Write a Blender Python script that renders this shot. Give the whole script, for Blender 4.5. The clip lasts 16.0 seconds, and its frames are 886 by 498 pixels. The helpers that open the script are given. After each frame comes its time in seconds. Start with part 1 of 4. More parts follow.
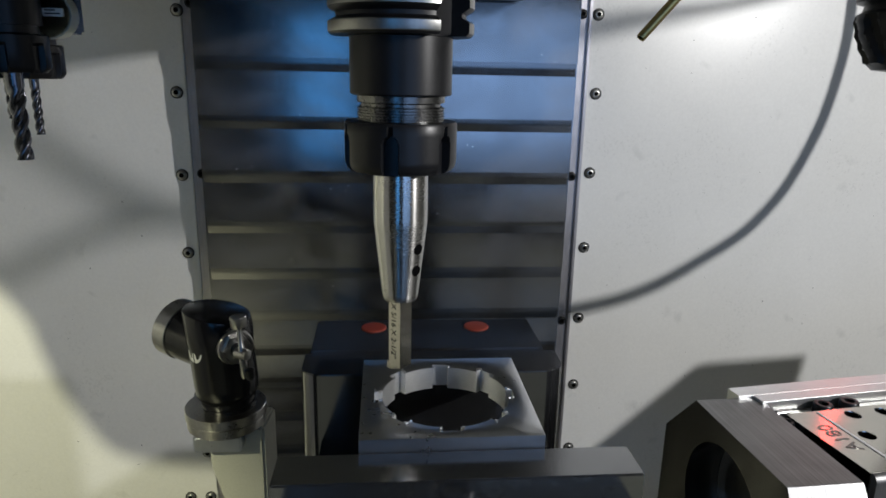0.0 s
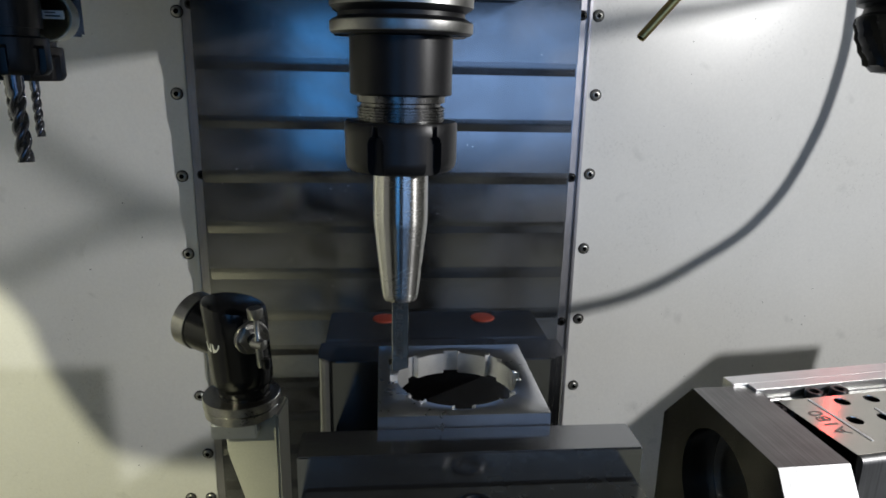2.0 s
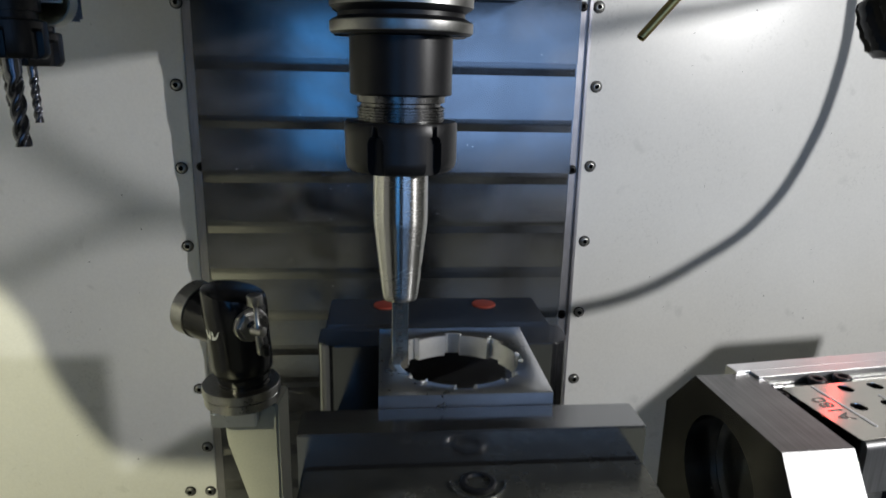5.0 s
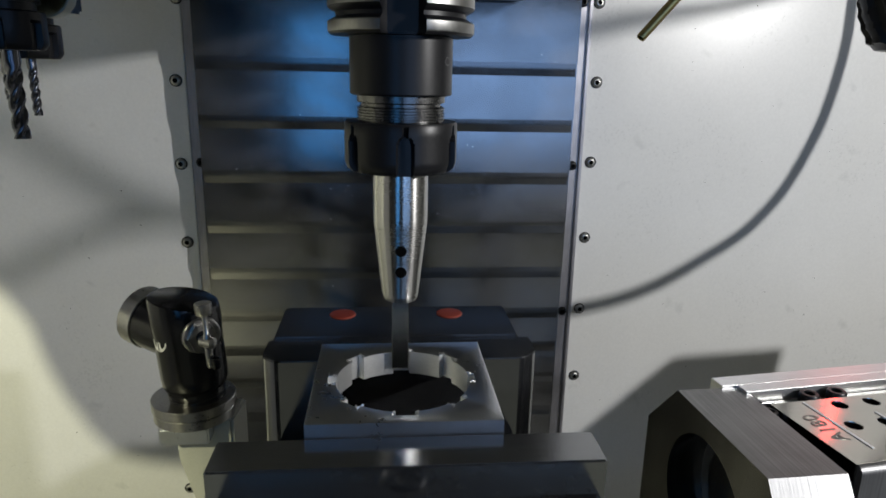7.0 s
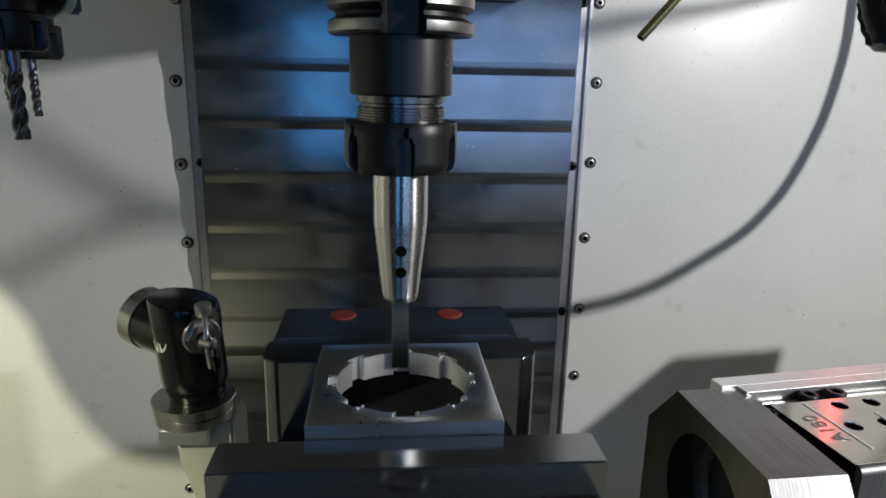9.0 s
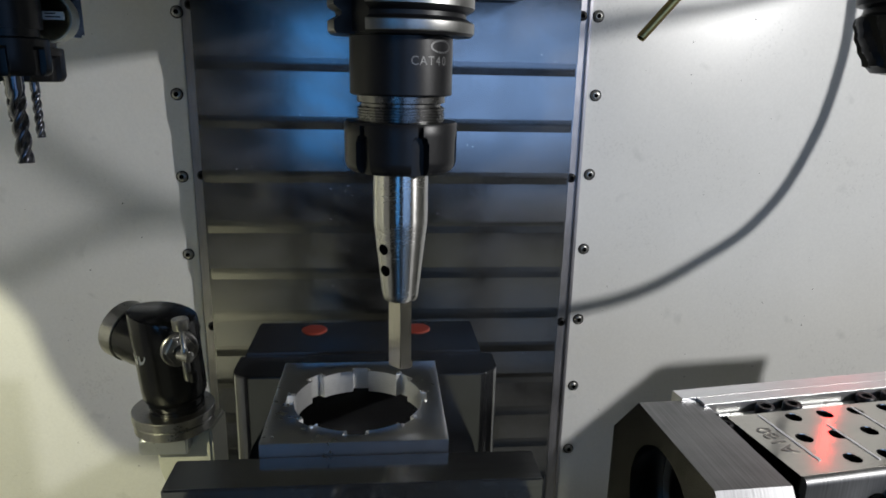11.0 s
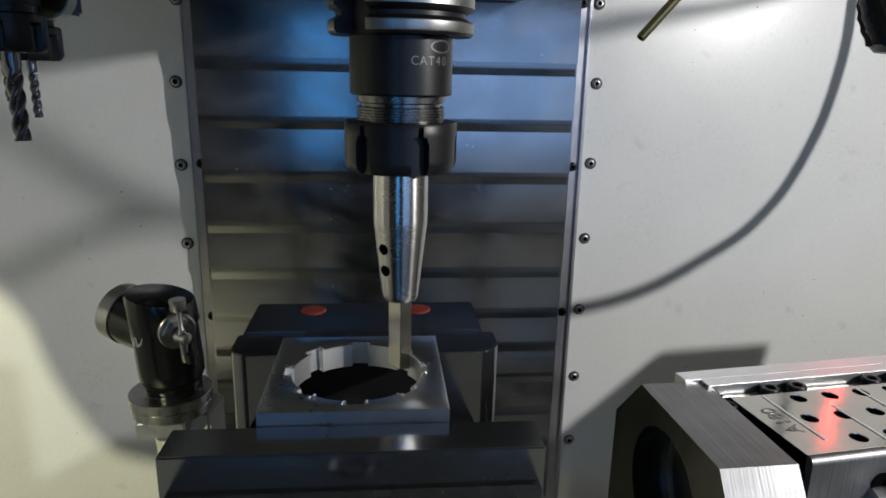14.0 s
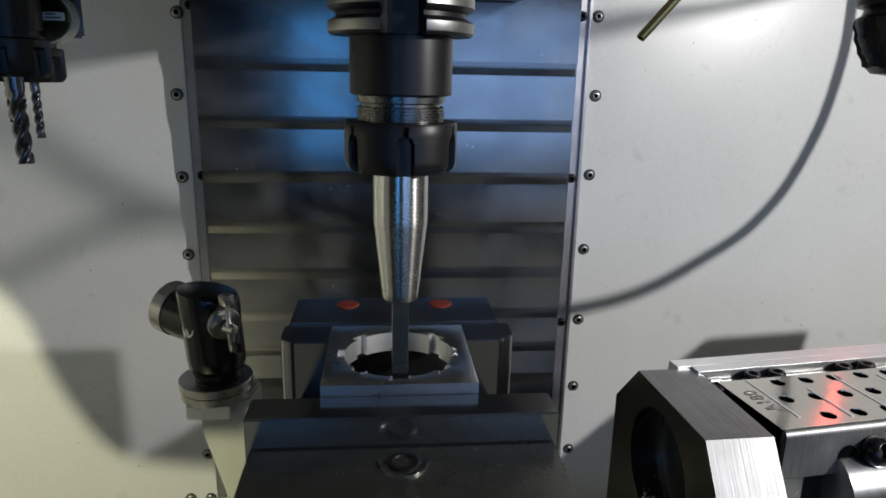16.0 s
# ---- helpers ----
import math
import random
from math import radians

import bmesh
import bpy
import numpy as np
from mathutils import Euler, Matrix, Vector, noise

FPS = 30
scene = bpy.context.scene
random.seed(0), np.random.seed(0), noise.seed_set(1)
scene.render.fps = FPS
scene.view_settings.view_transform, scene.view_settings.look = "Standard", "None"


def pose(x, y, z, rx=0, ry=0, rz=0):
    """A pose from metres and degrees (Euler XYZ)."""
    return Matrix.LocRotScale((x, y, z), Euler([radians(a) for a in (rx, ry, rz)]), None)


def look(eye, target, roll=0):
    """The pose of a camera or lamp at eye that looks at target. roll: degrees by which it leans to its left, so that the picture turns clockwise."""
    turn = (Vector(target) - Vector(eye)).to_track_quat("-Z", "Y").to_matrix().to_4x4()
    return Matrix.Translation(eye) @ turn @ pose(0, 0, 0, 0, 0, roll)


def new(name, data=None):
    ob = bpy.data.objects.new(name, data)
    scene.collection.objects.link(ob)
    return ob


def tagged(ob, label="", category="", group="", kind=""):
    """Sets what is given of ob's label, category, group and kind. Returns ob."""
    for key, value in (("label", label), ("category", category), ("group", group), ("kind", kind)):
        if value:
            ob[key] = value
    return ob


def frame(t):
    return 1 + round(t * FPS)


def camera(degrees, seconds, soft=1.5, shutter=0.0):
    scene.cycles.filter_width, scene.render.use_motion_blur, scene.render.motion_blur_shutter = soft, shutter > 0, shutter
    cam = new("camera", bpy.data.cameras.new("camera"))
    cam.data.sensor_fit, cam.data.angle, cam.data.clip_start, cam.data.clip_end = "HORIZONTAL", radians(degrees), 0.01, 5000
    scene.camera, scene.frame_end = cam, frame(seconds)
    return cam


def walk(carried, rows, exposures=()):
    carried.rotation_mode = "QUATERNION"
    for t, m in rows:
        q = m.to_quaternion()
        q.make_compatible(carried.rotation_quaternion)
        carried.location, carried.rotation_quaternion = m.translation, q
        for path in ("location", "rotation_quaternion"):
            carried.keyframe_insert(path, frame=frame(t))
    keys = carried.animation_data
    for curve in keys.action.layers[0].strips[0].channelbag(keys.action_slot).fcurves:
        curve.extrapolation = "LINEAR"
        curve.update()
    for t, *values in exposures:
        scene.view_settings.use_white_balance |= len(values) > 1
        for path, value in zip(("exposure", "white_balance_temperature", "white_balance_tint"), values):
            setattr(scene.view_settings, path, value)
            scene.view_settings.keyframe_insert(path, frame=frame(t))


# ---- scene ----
# Inside a machining centre. The spindle head (camera, tool, way covers, nozzle) stands
# still here; table and enclosure travel against it. x right, y to the column, z up.
cam = camera(67.39, 16.0, soft=1.7, shutter=0.4)
EYE = Matrix(((0.99600678, 0.00276676, -0.0892347, -0.00798),
              (-0.08692267, 0.25810768, -0.96219794, -0.30449),
              (0.02036999, 0.96611219, 0.2573175, 0.278),
              (0, 0, 0, 1)))
walk(cam, [(0.0, EYE), (16.0, EYE)])

# ---------------------------------------------------------------- light
scene.view_settings.exposure = 0.0
world = bpy.data.worlds.new("world")
scene.world = world
world.use_nodes = True
bg = world.node_tree.nodes["Background"]
bg.inputs[0].default_value = (0.6, 0.75, 1.0, 1)
bg.inputs[1].default_value = 0.02


def lamp(name, kind, at, to, energy, color, size=0.1, size_y=None):
    d = bpy.data.lights.new(name, kind)
    d.energy, d.color = energy, color
    if kind == "AREA":
        d.shape = "RECTANGLE"
        d.size, d.size_y = size, size_y or size
    else:
        d.shadow_soft_size = size
    ob = new(name, d)
    ob.matrix_world = look(at, to)
    return ob


# two work lights, a cool one and a warm one in opposite corners, and daylight in the panes of the door
WORK = Vector((1.03, -0.60, 0.53))
lamp("work_light_cool", "AREA", WORK, (0.2, 0.4, 0.2), 12.6, (1.0, 0.99, 0.985), 0.032, 0.032)
warm = lamp("work_light_warm", "SPOT", (-0.75, -0.60, 0.60), (-0.62, 0.57, -0.45), 54.0, (1.0, 0.97, 0.66), 0.011)
warm.data.spot_size, warm.data.spot_blend = radians(62), 0.35
for x, w, watts, tint in ((-0.19, 0.19, 0.21, (0.10, 0.42, 1.0)), (0.40, 0.54, 0.70, (0.32, 0.55, 1.0))):
    pane = lamp("door_pane_daylight", "AREA", (x, -0.84, 0.24), (x, 0.5, 0.24), watts, tint, w, 0.46)
    pane.data.spread = radians(125)
# added fill with no known source, low in front, to lift the lower covers
lamp("low_front_fill", "AREA", (0.05, -0.845, -0.43), (0.05, 0.5, -0.43), 0.20, (0.97, 1.0, 0.80), 1.3, 0.36)
lamp("status_light", "AREA", (0.67, 0.555, 0.335), (0.28, 0.05, 0.06), 0.0024, (1.0, 0.02, 0.015), 0.005, 0.10).data.spread = radians(50)


# ---------------------------------------------------------------- materials
def mat(name, color, rough=0.4, metal=0.0, vary=0.12, scale=40.0, bump=0.05, grain=None, coat=0.0, fine=600.0, gloss=0.04):
    """Two scales of variation in tone and gloss; grain stretches the fine scale into brush lines."""
    m = bpy.data.materials.new(name)
    m.use_nodes = True
    nt = m.node_tree
    b = nt.nodes["Principled BSDF"]
    tc = nt.nodes.new("ShaderNodeTexCoord")
    mp = nt.nodes.new("ShaderNodeMapping")
    nt.links.new(tc.outputs["Object"], mp.inputs["Vector"])
    if grain:
        mp.inputs["Scale"].default_value = grain
    n1 = nt.nodes.new("ShaderNodeTexNoise")
    n1.inputs["Scale"].default_value = scale
    n1.inputs["Detail"].default_value = 5
    nt.links.new(tc.outputs["Object"], n1.inputs["Vector"])
    n2 = nt.nodes.new("ShaderNodeTexNoise")
    n2.inputs["Scale"].default_value = fine
    n2.inputs["Detail"].default_value = 3
    nt.links.new(mp.outputs["Vector"], n2.inputs["Vector"])
    add = nt.nodes.new("ShaderNodeMath")
    add.operation = "ADD"
    nt.links.new(n1.outputs["Fac"], add.inputs[0])
    nt.links.new(n2.outputs["Fac"], add.inputs[1])
    ramp = nt.nodes.new("ShaderNodeMapRange")
    ramp.inputs["From Min"].default_value, ramp.inputs["From Max"].default_value = 0.6, 1.4
    ramp.inputs["To Min"].default_value, ramp.inputs["To Max"].default_value = 1 - vary, 1 + vary
    nt.links.new(add.outputs[0], ramp.inputs["Value"])
    mul = nt.nodes.new("ShaderNodeMix")
    mul.data_type, mul.blend_type = "RGBA", "MULTIPLY"
    mul.inputs["Factor"].default_value = 1
    mul.inputs["A"].default_value = (*color, 1)
    nt.links.new(ramp.outputs[0], mul.inputs["B"])
    nt.links.new(mul.outputs["Result"], b.inputs["Base Color"])
    r2 = nt.nodes.new("ShaderNodeMapRange")
    r2.inputs["From Min"].default_value, r2.inputs["From Max"].default_value = 0.6, 1.4
    r2.inputs["To Min"].default_value, r2.inputs["To Max"].default_value = max(rough - gloss, 0.03), rough + gloss
    nt.links.new(add.outputs[0], r2.inputs["Value"])
    nt.links.new(r2.outputs[0], b.inputs["Roughness"])
    b.inputs["Metallic"].default_value = metal
    b.inputs["Coat Weight"].default_value = coat
    if bump:
        bp = nt.nodes.new("ShaderNodeBump")
        bp.inputs["Strength"].default_value = bump
        bp.inputs["Distance"].default_value = 0.0005
        nt.links.new(n2.outputs["Fac"], bp.inputs["Height"])
        nt.links.new(bp.outputs[0], b.inputs["Normal"])
    return m


def stained(m, low, high, size, stretch=(1, 1, 1), duller=0.0):
    """Oil film and stains in clouds: the metal shows less and the gloss is duller where they lie."""
    nt = m.node_tree
    b = nt.nodes["Principled BSDF"]
    tc = nt.nodes.new("ShaderNodeTexCoord")
    mp = nt.nodes.new("ShaderNodeMapping")
    mp.inputs["Scale"].default_value = stretch
    nt.links.new(tc.outputs["Object"], mp.inputs["Vector"])
    n = nt.nodes.new("ShaderNodeTexNoise")
    n.inputs["Scale"].default_value, n.inputs["Detail"].default_value, n.inputs["Distortion"].default_value = size, 4, 0.6
    nt.links.new(mp.outputs["Vector"], n.inputs["Vector"])
    r = nt.nodes.new("ShaderNodeMapRange")
    r.interpolation_type = "SMOOTHSTEP"
    r.inputs["From Min"].default_value, r.inputs["From Max"].default_value = 0.36, 0.66
    r.inputs["To Min"].default_value, r.inputs["To Max"].default_value = high, low
    nt.links.new(n.outputs["Fac"], r.inputs["Value"])
    nt.links.new(r.outputs[0], b.inputs["Metallic"])
    if duller:
        old = b.inputs["Roughness"].links[0].from_socket
        r2 = nt.nodes.new("ShaderNodeMapRange")
        r2.inputs["From Min"].default_value, r2.inputs["From Max"].default_value = 0.36, 0.66
        r2.inputs["To Min"].default_value, r2.inputs["To Max"].default_value = 0.0, duller
        nt.links.new(n.outputs["Fac"], r2.inputs["Value"])
        add = nt.nodes.new("ShaderNodeMath")
        add.operation = "ADD"
        nt.links.new(old, add.inputs[0])
        nt.links.new(r2.outputs[0], add.inputs[1])
        nt.links.new(add.outputs[0], b.inputs["Roughness"])
    return m


PAINT = mat("white_enclosure_paint", (0.72, 0.72, 0.70), 0.30, 0, 0.05, 9, 0.03, fine=300)
def smudged(m, size, low, tint):
    """Faint finger and coolant smudges over the paint, in sparse patches."""
    nt = m.node_tree
    b = nt.nodes["Principled BSDF"]
    old = b.inputs["Base Color"].links[0].from_socket
    tc = nt.nodes.new("ShaderNodeTexCoord")
    n = nt.nodes.new("ShaderNodeTexNoise")
    n.inputs["Scale"].default_value, n.inputs["Detail"].default_value, n.inputs["Distortion"].default_value = size, 5, 0.4
    nt.links.new(tc.outputs["Object"], n.inputs["Vector"])
    r = nt.nodes.new("ShaderNodeMapRange")
    r.inputs["From Min"].default_value, r.inputs["From Max"].default_value = low, low + 0.10
    r.inputs["To Min"].default_value, r.inputs["To Max"].default_value = 0.0, 0.45
    nt.links.new(n.outputs["Fac"], r.inputs["Value"])
    mix = nt.nodes.new("ShaderNodeMix")
    mix.data_type = "RGBA"
    mix.inputs["B"].default_value = (*tint, 1)
    nt.links.new(r.outputs[0], mix.inputs["Factor"])
    nt.links.new(old, mix.inputs["A"])
    nt.links.new(mix.outputs["Result"], b.inputs["Base Color"])
    return m


smudged(PAINT, 26, 0.655, (0.50, 0.505, 0.49))
DOOR = mat("dark_door", (0.035, 0.035, 0.035), 0.4, 0, 0.1, 9, 0.02)
PAINT2 = mat("grey_enclosure_paint", (0.20, 0.20, 0.18), 0.4, 0, 0.06, 9, 0.04, fine=300)
COVER = stained(mat("way_cover_steel", (0.27, 0.27, 0.275), 0.15, 1, 0.16, 13, 0.010, fine=160, gloss=0.04), 0.86, 0.985, 11, (1, 1, 1.4), 0.06)
# same sheet as the plates, darkened to stand for the lips' dark reflection
LIP_DARKENED = stained(mat("cover_lip_steel_darkened", (0.19, 0.19, 0.195), 0.20, 1, 0.16, 13, 0, fine=160), 0.94, 0.99, 15)
STRIP = stained(mat("bare_edge_strip", (0.42, 0.41, 0.43), 0.34, 1, 0.2, 25, 0.05, (1, 1, 0.08)), 0.55, 0.9, 9, (1, 1, 0.5))
BLACK = mat("black_oxide", (0.008, 0.008, 0.009), 0.36, 0.0, 0.25, 60, 0.04)
BLACKP = mat("black_anodised", (0.006, 0.006, 0.0065), 0.20, 0.0, 0.2, 50, 0.02)
BLACKP.node_tree.nodes["Principled BSDF"].inputs["Specular IOR Level"].default_value = 0.35
SOCKET = mat("dull_screw_steel", (0.36, 0.36, 0.345), 0.34, 1, 0.2, 60, 0.04)
FLANGE = mat("dull_flange_steel", (0.30, 0.30, 0.29), 0.36, 1, 0.12, 60, 0.02)
# pale colour in place of the bright gleam on the metal pocket ring
RING_GLEAM = mat("pale_ring_gleam", (0.42, 0.44, 0.38), 0.3, 0.0, 0.12, 60, 0.03)
STAINLESS = mat("warm_stainless_plate", (0.54, 0.515, 0.465), 0.12, 1, 0.07, 30, 0.012, (0.15, 1, 1), fine=500, gloss=0.05)
BLACK.node_tree.nodes["Principled BSDF"].inputs["Specular IOR Level"].default_value = 0.3
GROUND = mat("ground_steel", (0.54, 0.535, 0.52), 0.26, 1, 0.04, 60, 0, (1, 1, 6), fine=500)
b = GROUND.node_tree.nodes["Principled BSDF"]
tan = GROUND.node_tree.nodes.new("ShaderNodeTangent")
tan.direction_type, tan.axis = "RADIAL", "Z"
GROUND.node_tree.links.new(tan.outputs[0], b.inputs["Tangent"])
b.inputs["Anisotropic"].default_value, b.inputs["Anisotropic Rotation"].default_value = 0.85, 0.25
NECK = mat("oiled_thread_steel", (0.14, 0.14, 0.14), 0.26, 1, 0.12, 60, 0.03)
PROBE = mat("dull_probe_steel", (0.36, 0.355, 0.34), 0.30, 1, 0.15, 60, 0.04)
STEEL = mat("bright_steel", (0.62, 0.62, 0.62), 0.25, 1, 0.12, 60, 0.03)
HSS = mat("tool_steel", (0.46, 0.44, 0.385), 0.20, 1, 0.15, 80, 0.05, (1, 1, 0.1))
ALU = mat("milled_aluminium", (0.60, 0.61, 0.63), 0.29, 1, 0.05, 25, 0, fine=200, gloss=0.03)
ALUB = mat("sawn_aluminium", (0.27, 0.27, 0.27), 0.48, 1, 0.38, 25, 0.25, (1, 0.02, 0.02), fine=700)
ALUR = mat("brushed_aluminium_rail", (0.84, 0.84, 0.85), 0.38, 1, 0.08, 20, 0.04, (0.05, 1, 1), fine=700)
# smoother faced finish; its colour is also darkened for the shaded side and bore
FACED_SHADE = mat("faced_aluminium_darkened", (0.22, 0.216, 0.21), 0.20, 1, 0.30, 14, 0.004, (1, 1, 0.04), fine=160, gloss=0.03)
BORED = mat("bored_aluminium", (0.80, 0.80, 0.79), 0.44, 1, 0.10, 60, 0.05, (1, 1, 5), fine=500)
SCRIBE = mat("bright_scribing", (0.85, 0.85, 0.85), 0.5, 0.0, 0.06, 60, 0.02)
VISE = stained(mat("dark_vise_steel", (0.20, 0.203, 0.21), 0.11, 0.9, 0.10, 12, 0, fine=120, gloss=0.02), 0.92, 0.98, 9, (1, 1, 1), 0.05)
# olive tint and diffuse share stand in for the sheen on the moving jaw
SLIDE = stained(mat("sheen_tinted_slide_steel", (0.17, 0.17, 0.15), 0.22, 1, 0.12, 18, 0, fine=120, gloss=0.03), 0.86, 0.95, 10, (1, 1, 1), 0.05)
JAW = mat("dark_jaw_steel", (0.34, 0.345, 0.355), 0.15, 0.97, 0.10, 22, 0.006, (0.1, 1, 1), fine=500)
IRON = mat("grey_cast_iron", (0.25, 0.25, 0.23), 0.42, 0.8, 0.25, 30, 0.1)
FOOT = mat("painted_bracket_grey", (0.42, 0.42, 0.36), 0.45, 0.1, 0.1, 30, 0.06)
BRASS = mat("brass", (0.40, 0.32, 0.13), 0.36, 1, 0.15, 60, 0.04)
RED = mat("red_plastic_plug", (0.24, 0.035, 0.02), 0.5, 0, 0.15, 80, 0.03)
RUBBER = mat("black_rubber_hose", (0.02, 0.02, 0.02), 0.6, 0, 0.15, 60, 0.05)
CARBIDE = mat("coated_carbide", (0.13, 0.135, 0.155), 0.24, 1, 0.2, 90, 0.04)
INK = mat("etched_ink", (0.03, 0.028, 0.025), 0.6, 0, 0.1, 90, 0)
ETCH = mat("laser_mark", (0.14, 0.14, 0.14), 0.5, 0.6, 0.1, 90, 0)
WHITE = mat("white_print", (0.7, 0.7, 0.66), 0.5, 0, 0.08, 90, 0)
# near-black without gloss: the shade inside holes and sockets, put into colour
HOLE_SHADE = mat("painted_recess_shade", (0.004, 0.004, 0.004), 0.9, 0, 0.1, 90, 0)
HOLE_SHADE.node_tree.nodes["Principled BSDF"].inputs["Specular IOR Level"].default_value = 0.0
CHIP = mat("metal_chips", (0.5, 0.5, 0.5), 0.3, 1, 0.3, 90, 0)


# ---------------------------------------------------------------- shape helpers
def box(bm, x0, x1, y0, y1, z0, z1, bevel=0.0, seg=2):
    b = bmesh.new()
    bmesh.ops.create_cube(b, size=1)
    for v in b.verts:
        v.co = Vector(((x0 + x1) / 2 + v.co.x * (x1 - x0), (y0 + y1) / 2 + v.co.y * (y1 - y0), (z0 + z1) / 2 + v.co.z * (z1 - z0)))
    if bevel:
        bmesh.ops.bevel(b, geom=b.edges[:], offset=bevel, segments=seg, affect="EDGES", clamp_overlap=True)
    merge(bm, b)
    return bm


def merge(bm, b, m=None):
    if m is not None:
        bmesh.ops.transform(b, matrix=m, verts=b.verts)
    tmp = bpy.data.meshes.new("tmp")
    b.to_mesh(tmp)
    b.free()
    bm.from_mesh(tmp)
    bpy.data.meshes.remove(tmp)
    return bm


def lathe(bm, profile, seg=64, m=None, notch=None):
    """A body turned about z from (radius, height) pairs; notch(i, j, angle, r) may change a radius."""
    b = bmesh.new()
    rings = []
    for j, (r, z) in enumerate(profile):
        ring = []
        for i in range(seg):
            a = 2 * math.pi * i / seg
            q = notch(j, a, r, z) if notch else r
            ring.append(b.verts.new((q * math.cos(a), q * math.sin(a), z)))
        rings.append(ring)
    for p, q in zip(rings, rings[1:]):
        for i in range(seg):
            k = (i + 1) % seg
            b.faces.new((p[i], p[k], q[k], q[i]))
    if profile[0][0] > 1e-6:
        b.faces.new(list(reversed(rings[0])))
    if profile[-1][0] > 1e-6:
        b.faces.new(rings[-1])
    bmesh.ops.recalc_face_normals(b, faces=b.faces)
    return merge(bm, b, m)


def prism(bm, outline, z0, z1, bevel=0.0, m=None):
    """An outline in x, y raised from z0 to z1."""
    b = bmesh.new()
    lo = [b.verts.new((x, y, z0)) for x, y in outline]
    hi = [b.verts.new((x, y, z1)) for x, y in outline]
    n = len(outline)
    b.faces.new(list(reversed(lo)))
    b.faces.new(hi)
    for i in range(n):
        k = (i + 1) % n
        b.faces.new((lo[i], lo[k], hi[k], hi[i]))
    bmesh.ops.recalc_face_normals(b, faces=b.faces)
    if bevel:
        bmesh.ops.bevel(b, geom=b.edges[:], offset=bevel, segments=2, affect="EDGES", clamp_overlap=True)
    return merge(bm, b, m)


def finish(ob, angle=35):
    for p in ob.data.polygons:
        p.use_smooth = True
    ob.data.set_sharp_from_angle(angle=radians(angle))
    return ob


def part(name, bm, material, parent, label=""):
    me = bpy.data.meshes.new(name)
    bm.to_mesh(me)
    bm.free()
    me.materials.append(material)
    ob = finish(new(name, me))
    ob.parent = parent
    if label:
        tagged(ob, label)
    return ob


def thing(name, at, label, category, group="", kind=""):
    ob = new(name)
    ob.empty_display_size = 0.02
    ob.matrix_basis = at if isinstance(at, Matrix) else pose(*at)
    return tagged(ob, label, category, group, kind)


def share(name, src, parent, m):
    ob = new(name, src.data)
    ob.parent = parent
    ob.matrix_basis = m
    return ob


def solid(name, bm, material, label, category, kind="", at=None):
    ob = part(name, bm, material, None)
    if at is not None:
        ob.matrix_basis = at
    return tagged(ob, label, category, "", kind)


def letters(word, size, depth, parent, m, material, name="lettering"):
    cu = bpy.data.curves.new(name, "FONT")
    cu.body, cu.size, cu.extrude, cu.align_x, cu.align_y = word, size, depth, "CENTER", "CENTER"
    tmp = bpy.data.objects.new(name, cu)
    scene.collection.objects.link(tmp)
    me = bpy.data.meshes.new_from_object(tmp.evaluated_get(bpy.context.evaluated_depsgraph_get()))
    bpy.data.objects.remove(tmp)
    me.materials.clear()
    me.materials.append(material)
    ob = new(name, me)
    ob.parent = parent
    ob.matrix_basis = m
    return ob


UP_Y = pose(0, 0, 0, 90)          # turns z to -y
UP_X = pose(0, 0, 0, 0, 90)       # turns z to x
OFF_WALL, OFF_TABLE = [], []      # what travels with the enclosure, and with the table

# ---------------------------------------------------------------- enclosure
WALL_Y = 0.572


def screw_meshes():
    bm = bmesh.new()
    lathe(bm, [(0.0064, 0), (0.0064, 0.0012), (0.0059, 0.0028), (0.005, 0.0038), (0.0036, 0.0042), (0.0030, 0.0042), (0.0029, 0.002), (0.0001, 0.002)], 20)
    a = part("screw_head", bm, SOCKET, None)
    a.data.materials.append(HOLE_SHADE)
    # socket walls are coloured black for the shade inside
    for p in a.data.polygons:
        if math.hypot(p.center.x, p.center.y) < 0.0031:
            p.material_index = 1
    c = a.copy()
    c.data = a.data.copy()
    c.data.materials[0] = BLACK
    bm = bmesh.new()
    lathe(bm, [(0.0077, 0), (0.0077, 0.0010), (0.0060, 0.0011)], 20)
    b = part("washer", bm, BLACK, None)
    scene.collection.objects.link(c)
    return a, b, c


SCREW, WASHER, DARK_SCREW = screw_meshes()


def wall_panel(name, x0, x1, screws, label):
    bm = bmesh.new()
    box(bm, x0, x1, WALL_Y, WALL_Y + 0.004, -0.75, 0.85, 0.0008)
    ob = solid(name, bm, PAINT, label, "wall panel", "structure")
    for x, z in screws:
        m = pose(x, WALL_Y, z, 90)
        share("screw", SCREW, ob, m)
        share("washer", WASHER, ob, m)
    OFF_WALL.append(ob)
    return ob


ROWS_L = [(-0.2655, 0.2468 - 0.1035 * k) for k in range(1, 5)] + [(-0.264, 0.2468), (-0.2565, 0.344), (-0.2565, 0.447), (-0.261, -0.2590), (-0.290, -0.3310), (-0.2615, -0.3315)]
ROWS_R = [(0.2705, 0.2545 - 0.1045 * k) for k in range(0, 6)] + [(0.2662, 0.353), (0.2662, 0.457)]
wall_panel("wall_west", -1.0, -0.252, ROWS_L, "white painted sheet steel enclosure wall with button screws")
wall_panel("wall_east", 0.258, 1.2, ROWS_R, "white painted sheet steel enclosure wall with button screws")

